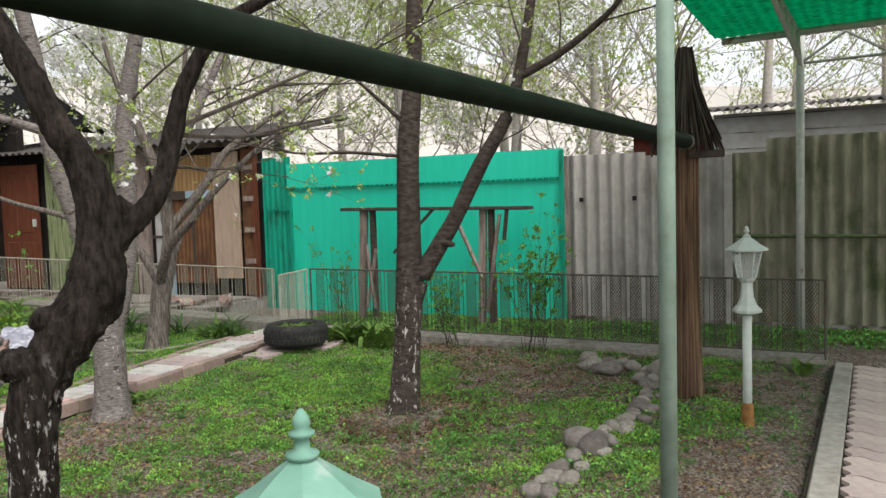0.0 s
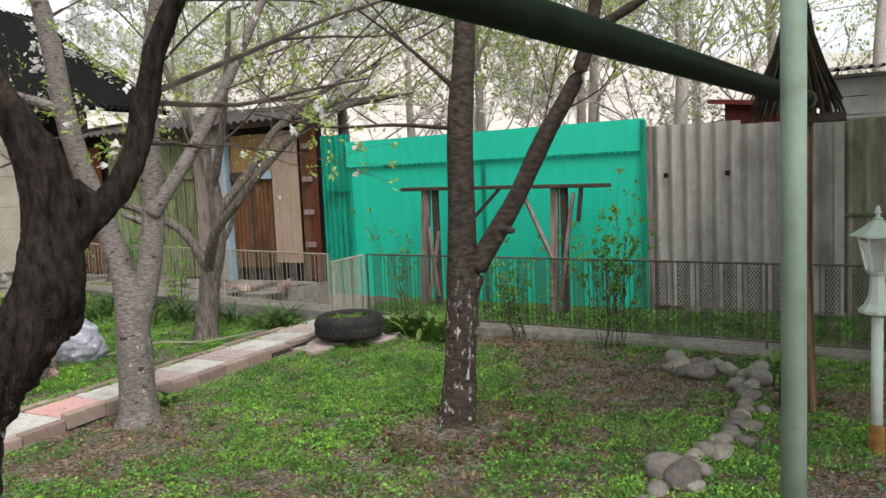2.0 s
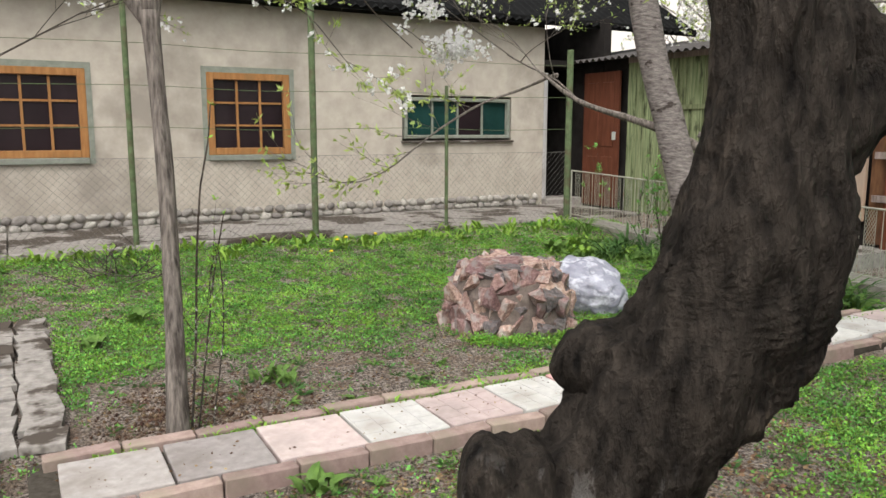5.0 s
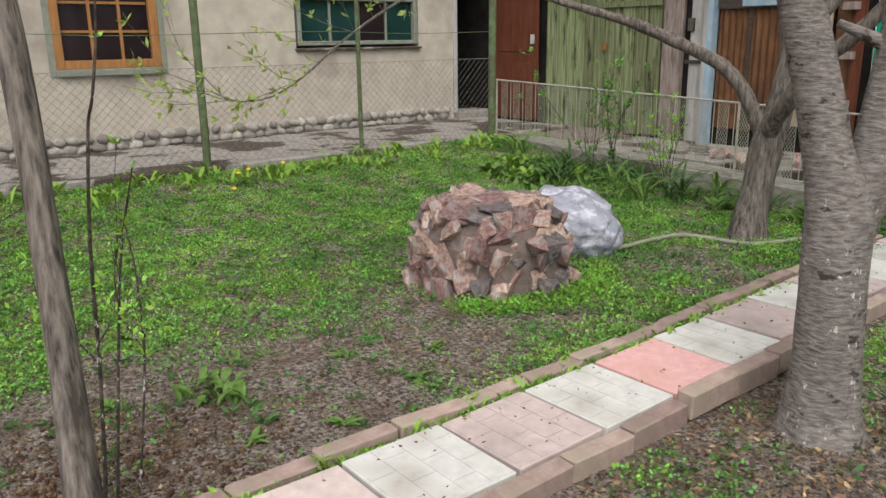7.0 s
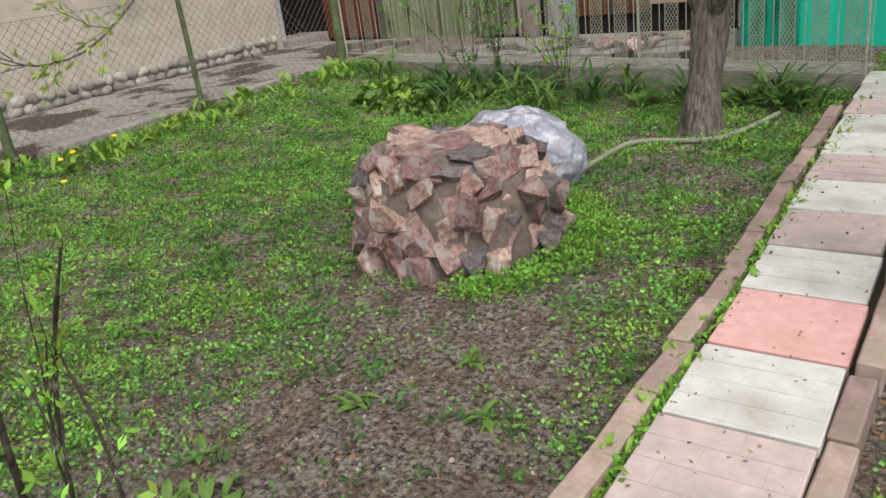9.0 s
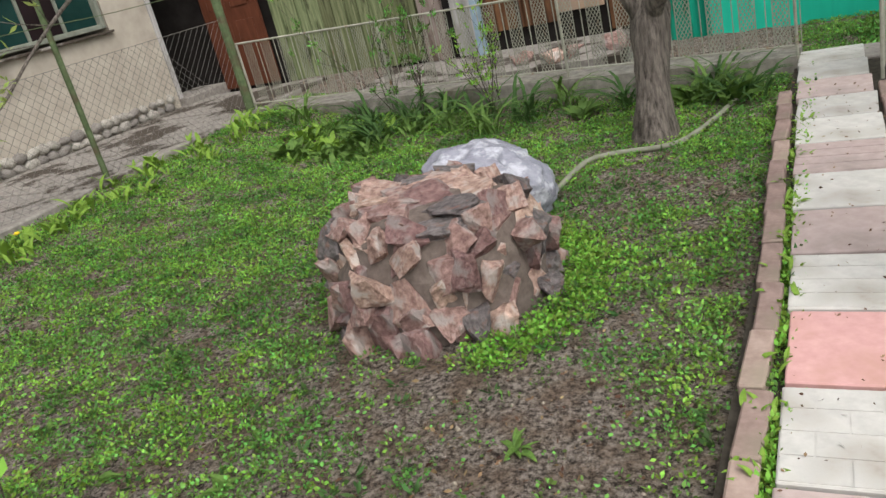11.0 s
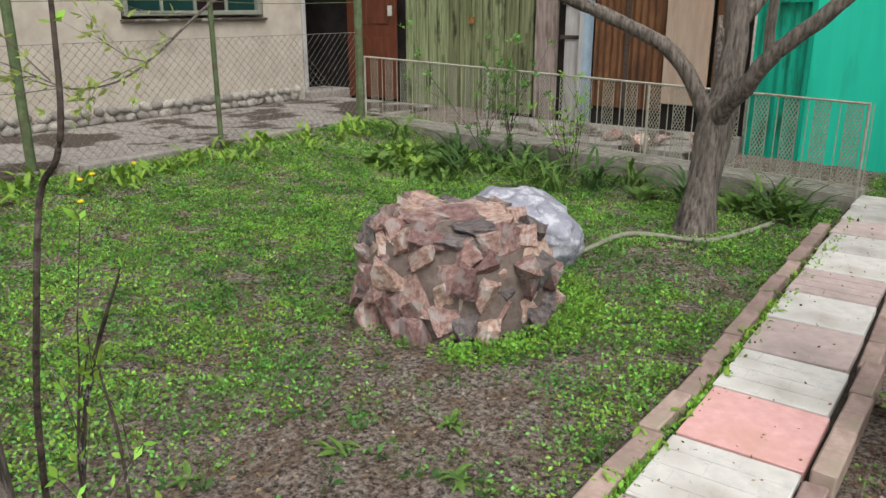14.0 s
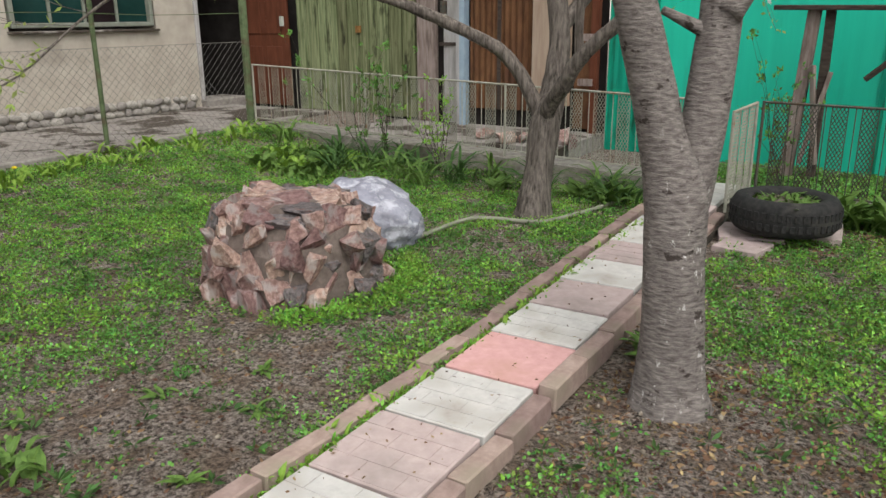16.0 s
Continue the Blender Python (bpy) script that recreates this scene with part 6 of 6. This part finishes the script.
# ---- beds and weeds ----
rng = random.Random(27)
for k, (x, y) in enumerate(((-8.9, 7.75), (-8.0, 7.55), (-7.75, 7.7), (-7.3, 7.4), (-7.1, 7.65), (-6.75, 7.5), (-6.5, 7.75), (-7.5, 7.85), (-6.0, 7.55), (-5.5, 7.5), (-5.3, 7.4), (-8.3, 7.9), (-6.9, 7.2), (-7.9, 7.3), (-5.45, 7.75))):
    clump("iris_clump", "clump of long arching green blade leaves", "plant", (x, y - 0.2), 26, 0.42, 0.026, M_BLADE if k % 3 else M_WEED, 0.85, 1.15, k, "blade-leaved plants")
for k in range(9):
    x, y = -8.7 + k * 0.12 + rng.uniform(-0.1, 0.1), 7.2 + rng.uniform(-0.45, 0.3)
    clump("leafy_plant", "low lush leafy green plant", "plant", (x, y), 60, 0.13, 0.04, M_WEED if k % 3 else M_WEED_BR, 0.6, 1.2, 60 + k, "leafy plants", 0.09)
for k in range(8):
    x, y = -3.75 + rng.uniform(-0.25, 0.45), 7.25 + rng.uniform(-0.2, 0.25)
    clump("leafy_plant", "bushy leafy green plant beside the tyre", "plant", (x, y), 36, 0.24, 0.07, M_WEED, 0.6, 1.2, 80 + k, "leafy plants", 0.08)
for k, (x, y) in enumerate(((-5.55, 3.75), (-5.3, 2.75), (-6.0, 3.0), (-6.4, 3.45), (-5.75, 3.4), (-6.6, 2.7), (-7.2, 4.1), (-7.6, 5.1), (-6.9, 3.4), (-7.9, 3.2), (-8.3, 5.6), (-5.35, 3.5), (-4.22, 4.75), (-4.25, 2.75), (-3.6, 2.9), (-3.1, 3.6), (-2.6, 3.3), (-1.7, 4.5), (-1.75, 4.75), (-3.0, 4.6), (-1.3, 5.6), (-1.9, 4.15), (-3.45, 3.3), (-2.9, 4.05), (-4.2, 3.35), (-2.4, 4.4), (-5.9, 2.45), (-6.3, 2.2), (-0.6, 3.6), (-6.05, 5.95), (-5.2, 3.05), (-7.0, 2.6), (-7.4, 3.6), (-8.0, 4.2))):
    clump("weed_rosette", "flat green weed rosette on the lawn", "plant", (x, y), 11, 0.08, 0.026, M_WEED, 0.8, 0.6, 100 + k, "weed rosettes", 0.01)
for k in range(16):
    y = 2.2 + k * 0.28 + rng.uniform(-0.1, 0.1)
    clump("leafy_plant", "small weeds growing along the kerb", "plant", (-4.91 + rng.uniform(-0.015, 0.02), y, 0.02), 9, 0.06, 0.018, M_WEED_BR, 0.6, 1.0, 170 + k, "leafy plants", 0.03)
for k in range(60):
    y = -0.5 + k * 0.14 + rng.uniform(-0.06, 0.06)
    clump("edge_weed", "tall bright weeds along the walk edge", "plant", (-9.55 + rng.uniform(-0.12, 0.35), y), 13, 0.15, 0.035, M_WEED_BR, 0.6, 1.15, 200 + k, "edge weeds", 0.06)
for k, (x, y) in enumerate(((-9.15, 4.5), (-9.2, 4.62), (-9.3, 5.0), (-8.8, 4.3))):
    d = thing("dandelion", "yellow dandelion flower in the weeds", "flower", "", "dandelions", (x, y, ground_z(x, y)))
    bm = bmesh.new()
    rod(bm, (0, 0, 0), (0.01, 0, 0.12), 0.003, 5)
    part("stalk", bm, M_WEED, d)
    bm = bmesh.new()
    lathe(bm, [(0.004, 0.118), (0.018, 0.124), (0.02, 0.13), (0.012, 0.138), (0.002, 0.14)], 10)
    part("flower_head", bm, M_DANDELION, d)


def shrub(at, h, seed, label, leaf_mat, leaf_n=520, stems=5):
    s = thing("shrub", label, "shrub", "", "thin shrubs", (*at, ground_z(*at)))
    rg = random.Random(seed)
    st = [((rg.gauss(0, 0.03), rg.gauss(0, 0.03), 0), (rg.gauss(0, 0.22), rg.gauss(0, 0.22), 1), h * rg.uniform(0.6, 0.95), 0.004, 1) for k in range(stems)]
    crown(s, st, rg, leaf_mat, leaf_n, 0.036, 0, M_BARK_MID, 0.35)


for k, (x, y, h) in enumerate(((-1.75, 7.15, 1.0), (-1.65, 7.2, 0.8), (-2.7, 7.35, 0.7), (-2.55, 7.3, 0.55), (-8.05, 7.7, 0.95), (-7.75, 7.68, 0.8), (-2.0, 8.5, 1.0), (-4.35, 8.3, 0.9))):
    shrub((x, y), h, 300 + k, "thin budding rose shrub by the fence", M_WEED, 1100 if k < 2 else 520)
shrub((-7.12, 7.62), 0.62, 340, "leafy green shrub standing at the fence", M_WEED_BR, 500, 7)


# ---- lawn weeds and litter ----
def allowed(x, y):
    if -4.93 < x < -4.86:
        return True
    if -5.02 < x < -4.36 and 1.5 < y < 7.7:
        return False
    if x > 0.41 - 0.14 * (4.01 - y) - 0.02 and y < 7.25:
        return False
    if x < -9.62 or (x + 6.17) ** 2 + (y - 4.68) ** 2 < 0.21:
        return False
    if -3.95 > x > -4.36 and 1.26 < y < 2.12:
        return False
    if x < -5.2 and y < 1.75 and x > -7.9:
        return False
    if y > 8.42 and x < -5.0:
        return False
    return True


def scatter(name, label, count, area, keep, leaf, material, seed, lo, hi, lift, spread=0.016, wide=(0.35, 0.6)):
    """Tufts of small leaves, domed towards the middle of each tuft, or flat litter where lift is 0."""
    nr = np.random.default_rng(seed)
    x0, x1, y0, y1 = area
    X, Y, U = nr.uniform(x0, x1, count), nr.uniform(y0, y1, count), nr.uniform(0, 1, count)
    pts = []
    for x, y, u in zip(X, Y, U):
        if u < keep(x, y) and allowed(x, y):
            pts.append((x, y, 0.0 if -4.93 < x < -4.86 and 1.5 < y < 7.7 else ground_z(x, y)))
    c = np.array(pts)
    size = np.repeat(nr.uniform(0.5, 1.4, len(c)), leaf)
    c = np.repeat(c, leaf, axis=0)
    n = len(c)
    a, rad = nr.uniform(0, 2 * math.pi, n), np.sqrt(nr.uniform(0, 1, n))
    out = np.stack([np.cos(a), np.sin(a), np.zeros(n)], axis=1)
    off = out * (rad * spread * 2.0 * size)[:, None]
    off[:, 2] = lift * size * (1 - 0.75 * rad * rad) * nr.uniform(0.25, 1.0, n)
    d = out * (0.4 + 0.8 * rad)[:, None] + nr.normal(0, 0.45, (n, 3))
    d[:, 2] = np.abs(d[:, 2]) * (0.9 if lift else 0.35) + 0.15 * (lift > 0)
    L = nr.uniform(lo, hi, n)
    ob = new(name, leaves_mesh(name, c + off, d, L, L * nr.uniform(*wide, n), 0.2, material, nr))
    return tagged(ob, label, "grass" if lift else "litter", "", "stuff")


def crumbs(name, label, count, area, keep, material, seed, lo, hi):
    """Small clods lying on the soil: squashed eight-sided grains in one mesh."""
    nr = np.random.default_rng(seed)
    x0, x1, y0, y1 = area
    X, Y, U = nr.uniform(x0, x1, count), nr.uniform(y0, y1, count), nr.uniform(0, 1, count)
    c = np.array([(x, y, ground_z(x, y)) for x, y, u in zip(X, Y, U) if u < keep(x, y) and allowed(x, y)])
    n = len(c)
    r = lo + (hi - lo) * nr.uniform(0, 1, n) ** 3
    base = np.array([(1, 0, 0), (0, 1, 0), (-1, 0, 0), (0, -1, 0), (0, 0, 0.8), (0, 0, -0.8)])
    q = base[None] * nr.uniform(0.6, 1.3, (n, 6, 1)) + nr.normal(0, 0.18, (n, 6, 3))
    a = nr.uniform(0, 6.28, n)
    ca, sa = np.cos(a)[:, None], np.sin(a)[:, None]
    q = np.stack([q[:, :, 0] * ca - q[:, :, 1] * sa, q[:, :, 0] * sa + q[:, :, 1] * ca, q[:, :, 2]], axis=2)
    co = (c[:, None, :] + q * r[:, None, None] + np.array([0, 0, 1]) * (r * 0.25)[:, None, None]).reshape(-1, 3)
    tri = np.array([(0, 1, 4), (1, 2, 4), (2, 3, 4), (3, 0, 4), (1, 0, 5), (2, 1, 5), (3, 2, 5), (0, 3, 5)])
    idx = (np.arange(n)[:, None, None] * 6 + tri[None]).reshape(-1)
    me = bpy.data.meshes.new(name)
    me.vertices.add(6 * n)
    me.vertices.foreach_set("co", co.astype(np.float32).ravel())
    me.loops.add(24 * n)
    me.loops.foreach_set("vertex_index", idx.astype(np.int32))
    me.polygons.add(8 * n)
    me.polygons.foreach_set("loop_start", np.arange(0, 24 * n, 3, dtype=np.int32))
    me.update(calc_edges=True)
    return tagged(new(name, finish(me, material)), label, "soil", "", "stuff")


def patchy(x, y):
    """Fine patches of bare soil between the weeds."""
    v = noise.noise(Vector((x * 4.2, y * 4.2, 9.3))) + 0.7 * noise.noise(Vector((x * 11, y * 11, 1.3)))
    return min(1.4, max(0.04, 0.6 + 1.25 * v))


def lush(x, y):
    return max(0.05, (greenness(x, y) - 0.22) * 1.3) * patchy(x, y)


scatter("lawn_weeds", "low green lawn weeds and clover", 84000, (-9.7, 0.8, 1.2, 9.4), lush, 13, M_WEED, 1, 0.009, 0.020, 0.030, 0.024, (0.5, 0.8))
scatter("lawn_weeds", "bright fresh green lawn grass", 46000, (-9.7, 0.8, 1.2, 9.4), lambda x, y: max(0.0, greenness(x, y) - 0.5) * 2.0 * patchy(x + 3.7, y), 12, M_WEED_BR, 2, 0.010, 0.022, 0.036, 0.022, (0.45, 0.75))
scatter("broad_weeds", "scattered flat broad-leaved weeds in the lawn", 3600, (-9.5, 0.6, 1.6, 9.0), lambda x, y: 0.25 + 0.35 * patchy(x, y + 5), 8, M_BLADE, 12, 0.025, 0.055, 0.02, 0.006, (0.22, 0.34))
scatter("foot_weeds", "dense fresh green weeds at the foot of the rocks", 900, (-5.9, -5.25, 4.1, 5.3), lambda x, y: max(0.0, 1.1 - abs(math.hypot(x + 6.16, y - 4.67) - 0.58) / 0.14), 14, M_WEED_BR, 17, 0.012, 0.026, 0.05, 0.022, (0.45, 0.7))
scatter("leaf_litter", "dry brown fallen leaves on the soil", 16000, (-9.0, 0.8, 1.2, 9.2), lambda x, y: 1.0 - 0.7 * greenness(x, y), 3, M_LITTER, 3, 0.008, 0.03, 0.0, 0.05)
scatter("leaf_litter", "red-brown dead leaves under the trees", 34000, (-4.35, 0.2, 2.0, 7.4), lambda x, y: max(0.1, 1.1 - 0.8 * greenness(x, y)) * patchy(x, y + 2.3), 3, M_LITTER, 13, 0.012, 0.036, 0.0, 0.05)
crumbs("soil_crumbs", "small dry clods of brown garden soil", 46000, (-8.2, 0.5, 1.3, 7.4), lambda x, y: max(0.08, 1.0 - greenness(x, y)) * min(1.0, patchy(x + 9, y)), M_CRUMB, 14, 0.003, 0.014)
crumbs("dug_soil", "dark crumbly dug soil round the tree foot", 5200, (-3.0, -1.1, 4.2, 5.7), lambda x, y: max(0.0, 1 - abs(math.hypot(x + 2.06, y - 4.88) - 0.48) / 0.24) * min(1.0, patchy(x * 0.5, y * 0.5)), M_DUG, 15, 0.006, 0.028)
crumbs("dug_soil", "dark damp soil beside the young tree", 4200, (-5.9, -5.0, 1.8, 2.9), lambda x, y: max(0.0, 1 - math.hypot(x + 5.35, y - 2.3) / 0.7), M_DUG, 16, 0.004, 0.016)
scatter("bank_grass", "taller grass along the boundary wall", 5000, (-4.6, 3.5, 7.9, 9.0), lambda x, y: 0.8 if y > 8.2 else 0.3, 7, M_WEED, 4, 0.02, 0.055, 0.03)
scatter("kerb_weeds", "tiny weeds in the joint along the path kerb", 2600, (-4.905, -4.868, 1.8, 7.2), lambda x, y: max(0.0, 0.4 + noise.noise(Vector((1, y * 3.1, 0)))), 7, M_WEED_BR, 6, 0.012, 0.03, 0.03)

# leaf crumbs lying on the path tiles
nr = np.random.default_rng(77)
n = 220
cx, cy = nr.uniform(-4.86, -4.5, n), nr.uniform(1.7, 7.0, n)
dd = nr.normal(0, 1, (n, 3))
dd[:, 2] *= 0.15
LL = nr.uniform(0.006, 0.02, n)
tagged(new("path_crumbs", leaves_mesh("path_crumbs", np.stack([cx, cy, np.full(n, 0.042)], axis=1), dd, LL, LL * 0.5, 0.1, M_LITTER, nr)), "small dry leaf crumbs on the path tiles", "litter", "", "stuff")

# brush heap beside the house walk
heap = thing("brush_heap", "small low heap of dead brown brush", "heap", "", "", (-8.95, 2.3, ground_z(-8.95, 2.3)))
bm, tips = bmesh.new(), []
for k in range(26):
    grow(bm, Vector((rb.gauss(0, 0.25), rb.gauss(0, 0.18), 0.02)), Vector((rb.gauss(0, 1), rb.gauss(0, 1), 0.35)), rb.uniform(0.2, 0.45), 0.006, 1, rb, tips, 0.5, 0.0, 4)
tagged(part("dead_brush", bm, M_TWIG, heap), kind="stuff")

# leafy weeds beside the young tree and along the lawn edges
for k, (x, y, s_) in enumerate(((-5.75, 2.75, 0.10), (-5.82, 2.82, 0.09), (-5.68, 2.83, 0.09), (-4.3, 2.55, 0.13), (-3.75, 2.35, 0.14), (-4.25, 4.62, 0.15), (-4.3, 4.72, 0.12), (-6.9, 1.95, 0.14), (-7.4, 2.3, 0.15), (-5.35, 7.15, 0.2), (-5.6, 7.25, 0.2), (-5.25, 7.3, 0.2), (-6.3, 7.2, 0.18), (-8.2, 7.3, 0.2), (-8.6, 6.9, 0.2), (-0.4, 6.9, 0.16), (0.6, 6.95, 0.16), (0.55, 6.75, 0.14))):
    clump("leafy_plant", "small broad-leaved green weed", "plant", (x, y), 18, s_, s_ * 0.35, M_WEED, 0.6, 1.0, 400 + k, "leafy plants", 0.04)
